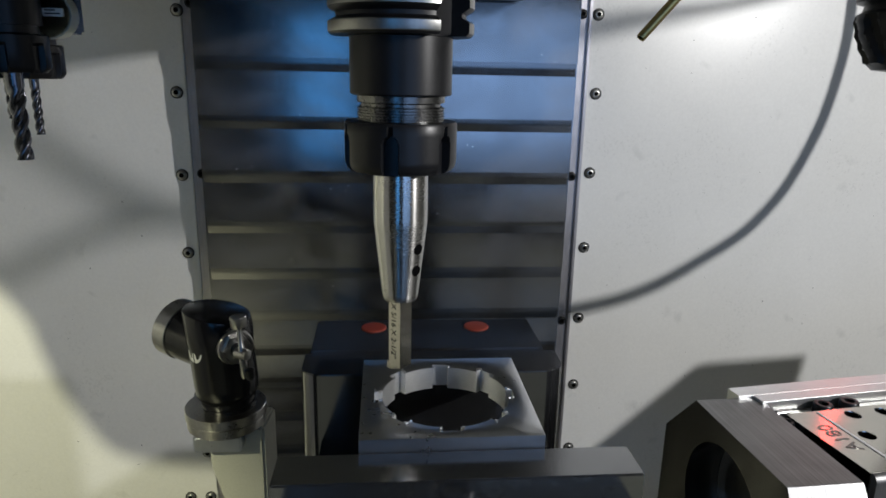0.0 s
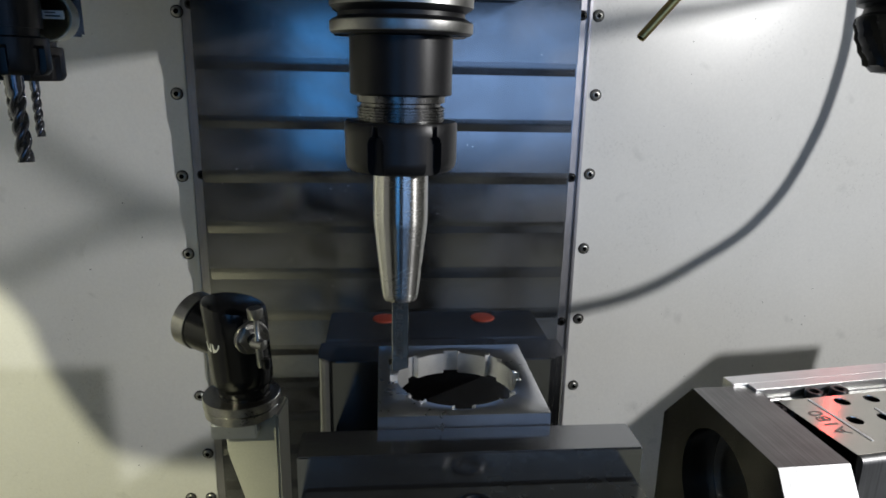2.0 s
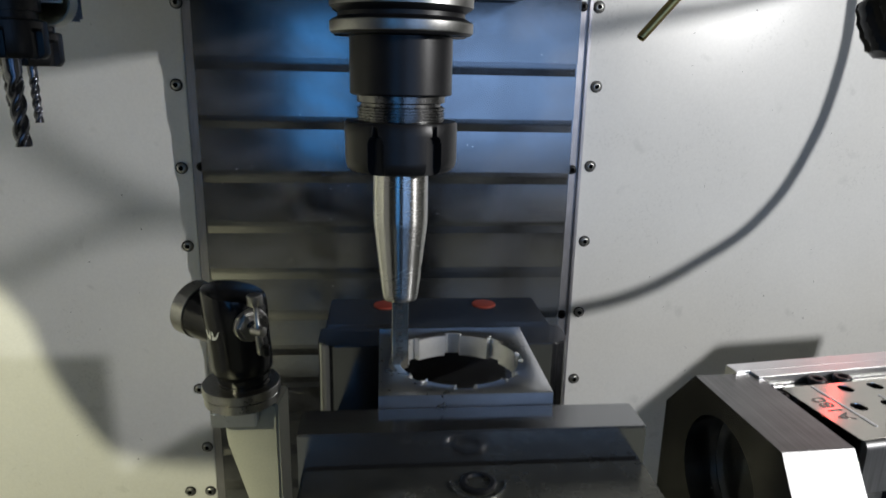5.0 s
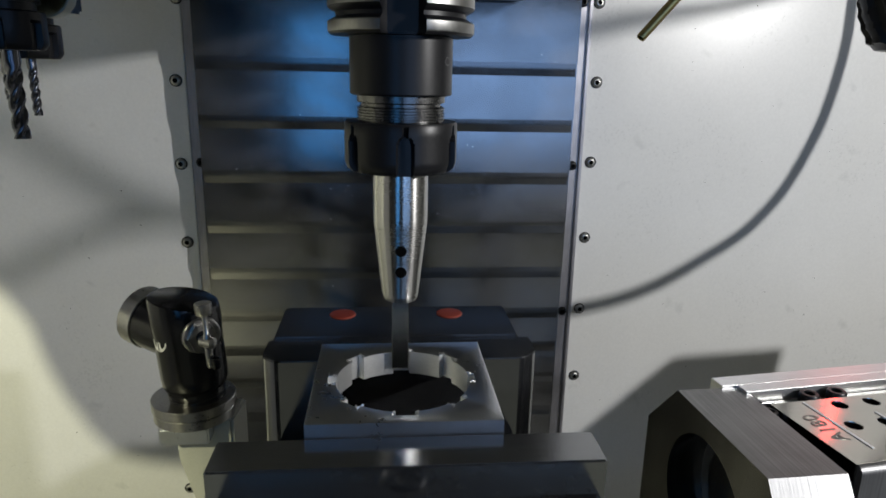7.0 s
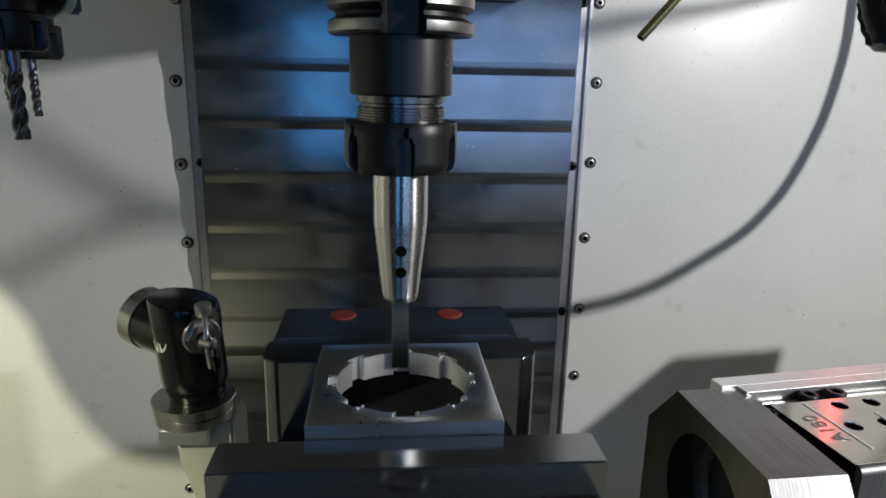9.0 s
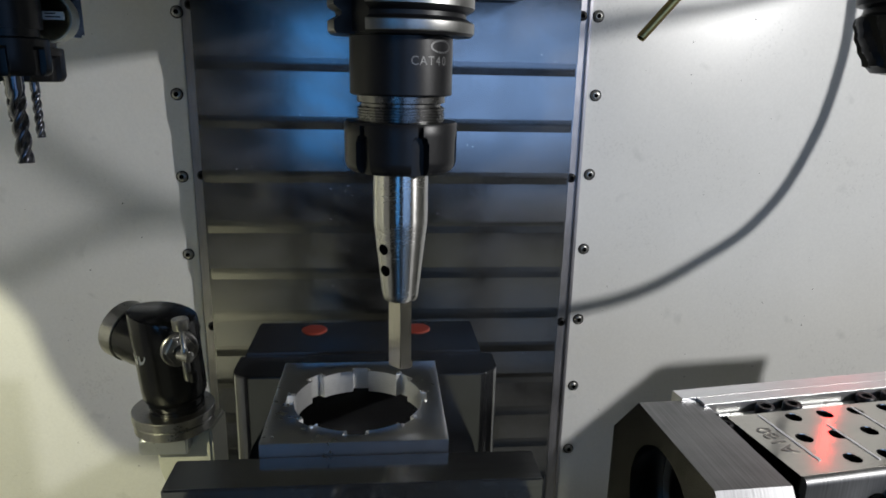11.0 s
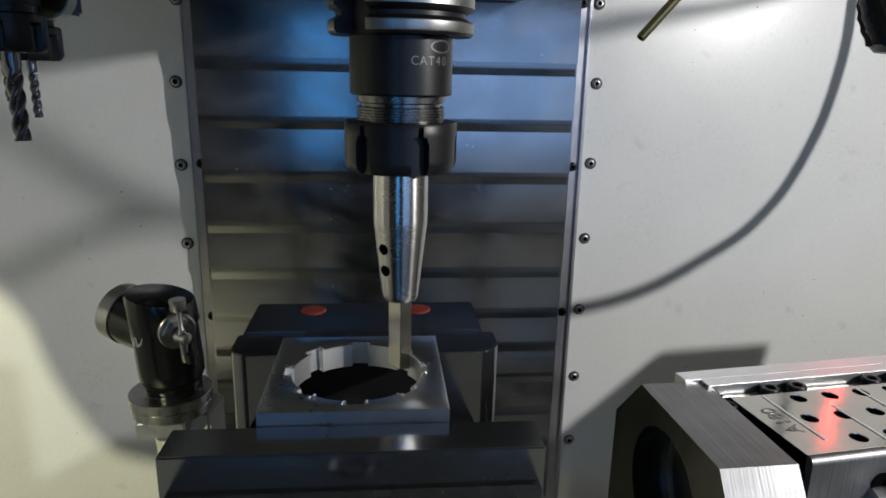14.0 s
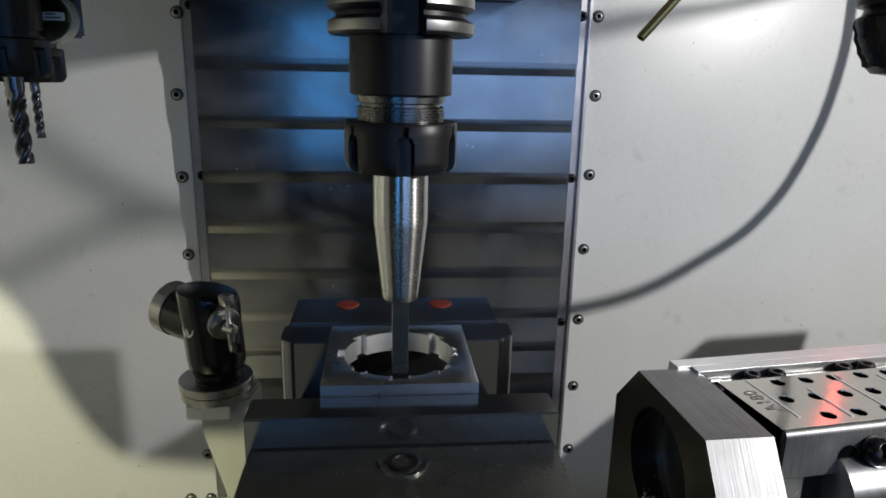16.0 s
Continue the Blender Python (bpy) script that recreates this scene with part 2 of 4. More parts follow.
# channels beside the covers
for name, x0, x1 in (("trim_west", -0.2518, -0.236), ("trim_east", 0.240, 0.2578)):
    bm = bmesh.new()
    box(bm, x0, x1, WALL_Y + 0.001, WALL_Y + 0.03, -0.75, 0.85, 0.0008)
    if x0 > 0:
        box(bm, x1 - 0.004, x1, WALL_Y - 0.004, WALL_Y + 0.004, -0.75, 0.85, 0.0006)
    ob = solid(name, bm, STRIP, "bare steel edge strip beside the way covers", "trim", "structure")
    for k in range(-1, 3):
        share("screw", DARK_SCREW, ob, pose((x0 + x1) / 2 + (0.003 if x0 < 0 else -0.003), WALL_Y + 0.001, 0.145 + 0.208 * k, 90))
    OFF_WALL.append(ob)

for s in (SCREW, WASHER, DARK_SCREW):
    bpy.data.objects.remove(s)

# the rest of the cabin, round and behind the camera
for name, b in (("wall_left", (-1.0, -0.98, -0.85, 0.9, -0.75, 0.95)), ("wall_right", (1.18, 1.2, -0.85, 0.9, -0.75, 0.95)),
                ("door_front", (-1.0, 1.2, -0.87, -0.85, -0.75, 0.95)), ("ceiling", (-1.0, 1.2, -0.87, 0.9, 0.95, 0.97)),
                ("floor", (-1.0, 1.2, -0.87, 0.9, -0.77, -0.75)), ("wall_column", (-0.3, 0.3, 0.72, 0.74, -0.75, 0.95))):
    bm = bmesh.new()
    box(bm, *b)
    solid(name, bm, {"floor": IRON, "wall_left": PAINT, "door_front": DOOR}.get(name, PAINT2), "plain grey painted sheet steel of the machine cabin", name.split("_")[0], "structure")


# ---------------------------------------------------------------- way covers
COVER_STEP = 0.0044        # each lower plate lies this much further in


def way_cover(k, z0, z1):
    """One telescoping plate; each lower one lies further in."""
    y = 0.5225 + COVER_STEP * k
    w0, w1 = -0.2275 - 0.0012 * k, 0.2295 + 0.0008 * k
    ob = thing("way_cover", (0, y, z0), "brushed steel telescoping way cover plate with blue sheen", "way cover", "way covers")
    bm = bmesh.new()
    box(bm, w0, w1, 0, 0.003, 0.0155, z1 - z0)
    part("plate", bm, COVER, ob)
    for a in (w0, w1 - 0.002):
        bm = bmesh.new()
        box(bm, a, a + 0.002, 0.0032, 0.035, 0.0, z1 - z0)
        part("side_flange", bm, COVER, ob)
    bm = bmesh.new()
    prof = [(0.0, 0.0154), (0.0001, 0.0135), (0.0002, 0.0118), (0.0003, 0.0100), (0.0005, 0.0082), (0.0008, 0.0062), (0.0011, 0.0042), (0.0014, 0.0020), (0.0017, 0.0)]
    back = [(y + 0.0013, z + 0.0006) for y, z in reversed(prof[:-1])]
    prism(bm, prof + back, w0 + 0.002, w1 - 0.002, 0.0, Matrix(((0, 0, 1, 0), (1, 0, 0, 0), (0, 1, 0, 0), (0, 0, 0, 1))))
    part("lip", bm, LIP_DARKENED, ob, "bent lower lip")
    return ob


EDGES = [0.2755, 0.207, 0.140, 0.0745, 0.0115, -0.0485, -0.1005, -0.1505, -0.205, -0.26, -0.32, -0.38]
tops = [0.62] + [e + 0.016 for e in EDGES]
for k, e in enumerate(EDGES):
    way_cover(k, e, tops[k])

# ---------------------------------------------------------------- tool holder in the spindle

def tool_holder():
    ob = thing("tool_holder", (0, 0, 0.172), "black collet tool holder with a ground steel broaching adapter", "tool holder")
    zz = 0.172

    def prof(rows):
        return [(r, z - zz) for r, z in rows]

    # flange with V groove and drive slots
    def slots(j, a, r, z):
        d = min(abs((a - s + math.pi) % (2 * math.pi) - math.pi) for s in (0.0, math.pi))
        return min(r, 0.0225) if d < 0.27 and r > 0.0225 else r
    bm = bmesh.new()
    lathe(bm, prof([(0.0226, 0.2925), (0.0303, 0.2926), (0.0315, 0.2937), (0.0317, 0.2942), (0.0317, 0.2978), (0.0312, 0.2983), (0.0282, 0.2999), (0.0282, 0.3016), (0.0312, 0.3034), (0.0317, 0.304), (0.0317, 0.316), (0.022, 0.3162)]), 192, None, slots)
    fl = part("flange", bm, FLANGE, ob, "ground steel flange with drive slots")
    fl.data.materials.append(BLACK)
    for p in fl.data.polygons:
        if 0.2999 < p.center.z + zz < 0.3016 or math.hypot(p.center.x, p.center.y) < 0.0305 or p.normal.z < -0.5:
            p.material_index = 1
    for sg in (-1, 1):
        bm = bmesh.new()
        x0, x1 = sorted((sg * 0.0205, sg * 0.0229))
        box(bm, x0, x1, -0.0066, 0.0066, 0.2932 - zz, 0.316 - zz, 0.0003)
        part("drive_slot", bm, BLACK, ob, "dark floor of the drive slot")
    bm = bmesh.new()
    lathe(bm, prof([(0.0195, 0.2675), (0.0218, 0.2677), (0.0226, 0.2685), (0.0226, 0.2922)]), 96)
    part("body", bm, BLACK, ob)
    bm = bmesh.new()
    rows = [(0.0188, 0.2555)]
    z = 0.256
    while z < 0.2622:
        rows += [(0.0196, z), (0.0196, z + 0.0004), (0.0187, z + 0.0007), (0.0187, z + 0.001)]
        z += 0.0012
    rows += [(0.0187, 0.2626), (0.0178, 0.263), (0.0178, 0.2642), (0.0196, 0.2648), (0.0197, 0.2676)]
    lathe(bm, prof(rows), 96)
    part("thread", bm, NECK, ob, "bare threaded neck")

    def notches(j, a, r, z):
        # six spanner slots, deeper towards the lower rim
        s = 2 * math.pi / 6
        d = abs((a - 0.05 + s / 2) % s - s / 2) * 0.0253
        zr = z + zz
        if zr < 0.2515 and r > 0.02:
            w = 0.0036 if zr < 0.2465 else 0.0036 * math.sqrt(max(0.0, 1 - ((zr - 0.2465) / 0.005) ** 2))
            if d < w:
                return min(r, 0.0215)
        return r
    bm = bmesh.new()
    rows = [(0.0135, 0.2345), (0.0215, 0.2343), (0.0228, 0.2348), (0.0244, 0.2362), (0.0252, 0.2385)]
    rows += [(0.0253, 0.24 + 0.0008 * k) for k in range(15)] + [(0.0253, 0.2555), (0.0248, 0.2565), (0.019, 0.2566)]
    lathe(bm, prof(rows), 240, None, notches)
    part("collet_nut", bm, BLACK, ob, "black clamping nut with spanner slots")
    # adapter: cylinder that tapers, with two screw holes on the side away from the tooth
    bm = bmesh.new()
    rows = [(0.0062, 0.1722), (0.0078, 0.1722), (0.0086, 0.1738)]
    rows += [(0.0086 + (0.0124 - 0.0086) * (k / 16), 0.1738 + 0.0342 * (k / 16)) for k in range(1, 17)]
    rows += [(0.01262, 0.2095), (0.0127, 0.212), (0.0127, 0.236)]
    lathe(bm, prof(rows), 128)
    part("adapter", bm, GROUND, ob, "ground steel tapered adapter sleeve")
    # screw holes are flat black discs, their inner shade put into the colour
    for z, r in ((0.1985, 0.0113), (0.188, 0.0102)):
        bm = bmesh.new()
        lathe(bm, [(0.0026, -0.002), (0.0026, 0.0005), (0.0001, 0.0005)], 28,
              pose(-(r - 0.0003), 0, z - zz, 0, -90 - 6))
        part("set_screw_hole_disc", bm, HOLE_SHADE, ob, "black disc painted as a shaded set screw hole")
    # square broach with a relieved tip; the tooth looks along +x
    h = 0.00397
    bm = bmesh.new()
    b = bmesh.new()
    bmesh.ops.create_cube(b, size=1)
    for v in b.verts:
        v.co = Vector((v.co.x * 2 * h, v.co.y * 2 * h, (0.135 if v.co.z < 0 else 0.185) - zz))
        if v.co.z < 0.15 - zz and v.co.x < 0:
            v.co.z += 0.0022
    bmesh.ops.bevel(b, geom=b.edges[:], offset=0.0002, segments=1, affect="EDGES")
    merge(bm, b)
    box(bm, h - 0.0002, h + 0.0016, -0.0036, 0.0036, 0.1352 - zz, 0.139 - zz, 0.0002)
    bro = part("broach", bm, HSS, ob, "square tool steel broach with etched size")
    # etched size on one flank, running down
    letters('3" X 5/16 X 2-1/2"', 0.0044, 0.00004, bro, Matrix.Translation((0.0006, h + 0.00006, 0.1585 - zz)) @ pose(0, 0, 0, 0, 0, 180) @ pose(0, 0, 0, 90) @ pose(0, 0, 0, 0, 0, -90), INK)
    # etched type on the body, letter by letter round the cylinder, and a plain oval mark above
    for k, ch in enumerate("CAT40 E"):
        if ch != " ":
            a = radians(238 + 9.5 * k)
            letters(ch, 0.0052, 0.00003, ob, Matrix.Translation((0.02264 * math.cos(a), 0.02264 * math.sin(a), 0.2822 - zz)) @ pose(0, 0, 0, 0, 0, math.degrees(a) + 90) @ pose(0, 0, 0, 90), ETCH)
    bm = bmesh.new()
    for k in range(28):
        a = 2 * math.pi * k / 28
        q = radians(272) + 0.26 * math.cos(a)
        box(bm, -0.0004, 0.0004, -0.00004, 0.00004, -0.0004, 0.0004)
        bmesh.ops.transform(bm, matrix=Matrix.Translation((0.02265 * math.cos(q), 0.02265 * math.sin(q), 0.2882 - zz + 0.0024 * math.sin(a))) @ pose(0, 0, 0, 0, 0, math.degrees(q) + 90), verts=bm.verts[-8:])
    part("mark", bm, ETCH, ob, "etched oval mark")
    return ob


HOLDER = tool_holder()

# spindle nose above
bm = bmesh.new()
lathe(bm, [(0.024, 0.3175), (0.043, 0.3178), (0.045, 0.3195), (0.045, 0.345), (0.06, 0.35), (0.06, 0.42)], 96)
spn = solid("spindle_nose", bm, STEEL, "bright steel spindle nose above the tool holder", "spindle")
bm = bmesh.new()
lathe(bm, [(0.060, 0.36), (0.075, 0.362), (0.075, 0.60)], 64)
part("housing", bm, PAINT2, spn, "grey painted spindle housing")


bm = bmesh.new()
box(bm, -0.17, 0.15, 0.09, 0.515, 0.370, 0.62, 0.004)
solid("milling_head", bm, PAINT2, "grey painted casting of the milling head", "milling head")
bm = bmesh.new()
box(bm, 0.03, 0.155, 0.30, 0.51, 0.360, 0.3695, 0.001)
box(bm, -0.10, -0.02, 0.36, 0.50, 0.362, 0.3695, 0.001)
solid("head_bracket", bm, BLACK, "black bracket plates under the milling head", "bracket")


# brass coolant nozzle
def nozzle():
    tip = Vector((0.1075, 0.0002, 0.2945))
    end = tip + 6.6 * Vector((0.0157, 0.0031, 0.0171))
    q = (end - tip).to_track_quat("Z", "Y").to_matrix().to_4x4()
    ob = thing("coolant_nozzle", Matrix.Translation(tip) @ q, "thin brass coolant pipe with an open end", "nozzle")
    bm = bmesh.new()
    lathe(bm, [(0.0012, 0.004), (0.0013, 0.0002), (0.0019, 0.0), (0.0021, 0.0003), (0.0021, (end - tip).length)], 32)
    part("pipe", bm, BRASS, ob)
    return ob


nozzle()
bm = bmesh.new()
box(bm, 0.130, 0.226, 0.010, 0.0895, 0.405, 0.420, 0.002)
solid("nozzle_bracket", bm, BLACK, "black bracket that holds the coolant pipe on the milling head", "bracket")


# ---------------------------------------------------------------- hose by the work light
def hose(pts, r, label):
    """Each point: where its shadow falls on the wall (x, z), and how far it hangs towards the light."""
    cu = bpy.data.curves.new("coolant_hose", "CURVE")
    cu.dimensions, cu.bevel_depth, cu.bevel_resolution, cu.resolution_u = "3D", r, 4, 10
    sp = cu.splines.new("BEZIER")
    sp.bezier_points.add(len(pts) - 1)
    for b, (x, z, s) in zip(sp.bezier_points, pts):
        b.co = Vector((x, WALL_Y, z)).lerp(WORK, s)
        b.handle_left_type = b.handle_right_type = "AUTO"
    ob = new("coolant_hose", cu)
    cu.materials.append(RUBBER)
    tagged(ob, label, "hose")
    return ob


hose([(0.590, 0.52, .10), (0.606, 0.373, .11), (0.604, 0.2945, .13), (0.577, 0.184, .16), (0.522, 0.089, .20), (0.439, 0.024, .25), (0.352, -0.023, .285), (0.266, -0.046, .31), (0.15, -0.06, .36)], 0.0064, "black rubber coolant hose hanging in an arc")
# second hose is unseen, added to throw the soft band high on the wall
hose([(0.60, 0.43, .42), (0.467, 0.376, .44), (0.370, 0.3585, .46), (0.2566, 0.336, .48), (0.10, 0.29, .50)], 0.0056, "unseen black hose added to cast a soft shadow band")


# hose loop beside the work light
hose([(-0.56, 0.245, .60), (-0.500, 0.222, .60), (-0.436, 0.176, .60), (-0.386, 0.139, .60), (-0.340, 0.113, .60), (-0.293, 0.095, .60), (-0.22, 0.078, .60)], 0.0062, "black rubber hose leg of a loop near the work light")
hose([(-0.60, -0.025, .60), (-0.507, 0.008, .60), (-0.462, 0.029, .60), (-0.410, 0.057, .60), (-0.358, 0.075, .60), (-0.29, 0.085, .60), (-0.22, 0.090, .60)], 0.0054, "thin black rubber hose leg of a loop near the work light")

# unseen round-cornered sheet, added to bound the warm light; outline follows the shadow edge
bm = bmesh.new()
guard = [(-0.70, 0.62), (-0.667, 0.378), (-0.654, 0.355), (-0.642, 0.338), (-0.637, 0.315), (-0.632, 0.301), (-0.625, 0.287), (-0.616, 0.271), (-0.607, 0.260), (-0.589, 0.253), (-0.558, 0.249), (-0.40, 0.245), (-0.40, 0.62)]
prism(bm, guard, 0.131, 0.134, 0.0, pose(0, 0, 0, 90))
solid("warm_light_blocker", bm, PAINT2, "unseen grey sheet with a rounded corner, added to block the warm light", "guard", "structure")


# ---------------------------------------------------------------- tool changer
def end_mill(name, x, y, top, tip, r, flutes, twist, parent, material=CARBIDE):
    """Helical cutter made from a turning lobed section."""
    b = bmesh.new()
    n, steps = 36, 60
    rings = []
    for s in range(steps + 1):
        z = tip + (top - tip) * s / steps
        fl = min(1.0, max(0.0, (0.80 - s / steps) / 0.12))
        ring = []
        for i in range(n):
            a = 2 * math.pi * i / n
            c = 0.5 + 0.5 * math.cos(flutes * (a - twist * (z - tip) / r))
            q = r * (1 - fl * 0.42 * (1 - c ** 0.7))
            ring.append(b.verts.new((x + q * math.cos(a), y + q * math.sin(a), z)))
        rings.append(ring)
    for p, q in zip(rings, rings[1:]):
        for i in range(n):
            k = (i + 1) % n
            b.faces.new((p[i], p[k], q[k], q[i]))
    b.faces.new(list(reversed(rings[0])))
    b.faces.new(rings[-1])
    bm = bmesh.new()
    merge(bm, b)
    return part(name, bm, material, parent)


def changer_tool(x, y, z, r, tip, mill, label):
    """A holder hanging in the tool changer, with collet nut and cutter."""
    ob = thing("stored_tool", (x, y, z), label, "tool holder", "stored tools")
    bm = bmesh.new()
    lathe(bm, [(r * 0.9, 0.03), (r * 0.9, 0.062), (r * 1.25, 0.063), (r * 1.27, 0.064), (r * 1.27, 0.072), (r * 1.1, 0.075), (r * 1.1, 0.08), (r * 1.27, 0.083), (r * 1.27, 0.09), (r * 0.9, 0.0905), (r * 0.9, 0.369 - z)], 48)
    part("holder_body", bm, BLACK, ob)

    def notches(j, a, q, h):
        s = 2 * math.pi / 6
        d = abs((a + 0.3 + s / 2) % s - s / 2)
        return min(q, r * 0.84) if d < 0.16 and h < 0.018 and q > r * 0.86 else q
    bm = bmesh.new()
    lathe(bm, [(r * 0.5, 0), (r * 0.86, 0.0), (r * 0.93, 0.0015), (r, 0.004), (r, 0.017), (r, 0.019), (r, 0.0235), (r * 0.96, 0.0245), (r * 0.8, 0.025), (r * 0.8, 0.031)], 96, None, notches)
    part("collet_nut", bm, BLACK, ob)
    end_mill("end_mill", 0, 0, 0.004, tip, mill, 3, 0.9, ob)
    return ob


def left_changer():
    t = changer_tool(-0.2550, 0.18, 0.272, 0.0235, -0.0585, 0.0056, "black tool holder with a coated three-flute end mill")
    u = changer_tool(-0.2716, 0.24, 0.267, 0.0225, -0.042, 0.0034, "black tool holder with a small end mill behind")
    w = changer_tool(-0.2890, 0.238, 0.267, 0.0115, -0.030, 0.0034, "slim black tool holder with a small end mill")
    OFF_WALL.extend((t, u, w))
    ob = thing("tool_carousel", (-0.262, 0.19, 0.303), "black tool changer carousel with a bright pocket ring", "tool changer")
    bm = bmesh.new()
    lathe(bm, [(0.0158, 0.0), (0.0160, -0.0005), (0.0168, -0.0005), (0.0170, 0.0), (0.0170, 0.012), (0.0158, 0.012), (0.0158, 0.0)], 56, pose(0.0225, 0.024, 0.0085, 90))
    part("pocket_ring", bm, RING_GLEAM, ob, "pocket ring with its gleam put into a pale colour")
    bm = bmesh.new()
    box(bm, 0.000, 0.0340, 0.026, 0.045, -0.004, 0.05, 0.002)
    part("gripper", bm, BLACKP, ob, "black plastic gripper")
    bm = bmesh.new()
    box(bm, 0.021, 0.035, 0.0095, 0.0118, 0.0065, 0.0120, 0.0005)
    lab = part("label_plate", bm, WHITE, ob, "white printed strip")
    for k in range(2):
        bm = bmesh.new()
        box(bm, 0.023, 0.033 - 0.003 * k, 0.0091, 0.0094, 0.0080 + 0.0022 * k, 0.0089 + 0.0022 * k)
        part("print_bar", bm, INK, lab)
    bm = bmesh.new()
    box(bm, -0.06, 0.05, -0.05, 0.085, 0.0658, 0.09, 0.002)
    part("pocket_plate", bm, BLACKP, ob, "black carousel plate")
    bm = bmesh.new()
    box(bm, -0.03, 0.01, 0.03, 0.3815, 0.0902, 0.112, 0.002)
    part("wall_arm", bm, BLACKP, ob, "black arm that carries the carousel from the wall")
    OFF_WALL.append(ob)


left_changer()


def right_tool():
    ob = thing("stored_cutter", (0.3925, 0.18, 0.290), "dark face mill hanging in the tool changer", "cutter")
    bm = bmesh.new()

    def teeth(j, a, r, z):
        return r * (1 - 0.09 * (1 if math.cos(11 * a + 90 * z) > 0.2 else 0) * (1 if 0.0 < z < 0.036 else 0))
    rows = [(0.012, -0.006), (0.030, -0.004), (0.034, 0.0)]
    rows += [(0.0365 + 0.0110 * math.sin(math.pi / 2 * k / 7) - 0.0012 * (k % 2), 0.001 + 0.005 * k) for k in range(8)]
    rows += [(0.0425, 0.0385), (0.0415, 0.043), (0.0475, 0.045), (0.0475, 0.051), (0.043, 0.053), (0.043, 0.0755), (0.018, 0.076), (0.018, 0.30)]
    lathe(bm, rows, 132, None, teeth)
    part("cutter_body", bm, BLACK, ob)
    OFF_WALL.append(ob)


right_tool()
bm = bmesh.new()
box(bm, 0.36, 0.50, 0.13, 0.5715, 0.5905, 0.62, 0.002)
OFF_WALL.append(solid("tool_pocket", bm, BLACKP, "black tool pocket arm reaching from the wall", "tool pocket"))

# ---------------------------------------------------------------- table and vise
TABLE_Z = -0.24


def machine_table():
    ob = thing("machine_table", (0, 0, TABLE_Z), "grey cast iron machine table with T-slots", "machine table")
    bm = bmesh.new()
    for k in range(5):
        y = -0.21 + 0.105 * k
        box(bm, -0.5, 0.75, y + 0.008, y + 0.097, -0.03, 0, 0.001)
    box(bm, -0.5, 0.75, -0.21, 0.32, -0.09, -0.0302, 0.002)
    part("table_top", bm, IRON, ob)
    OFF_TABLE.append(ob)


machine_table()


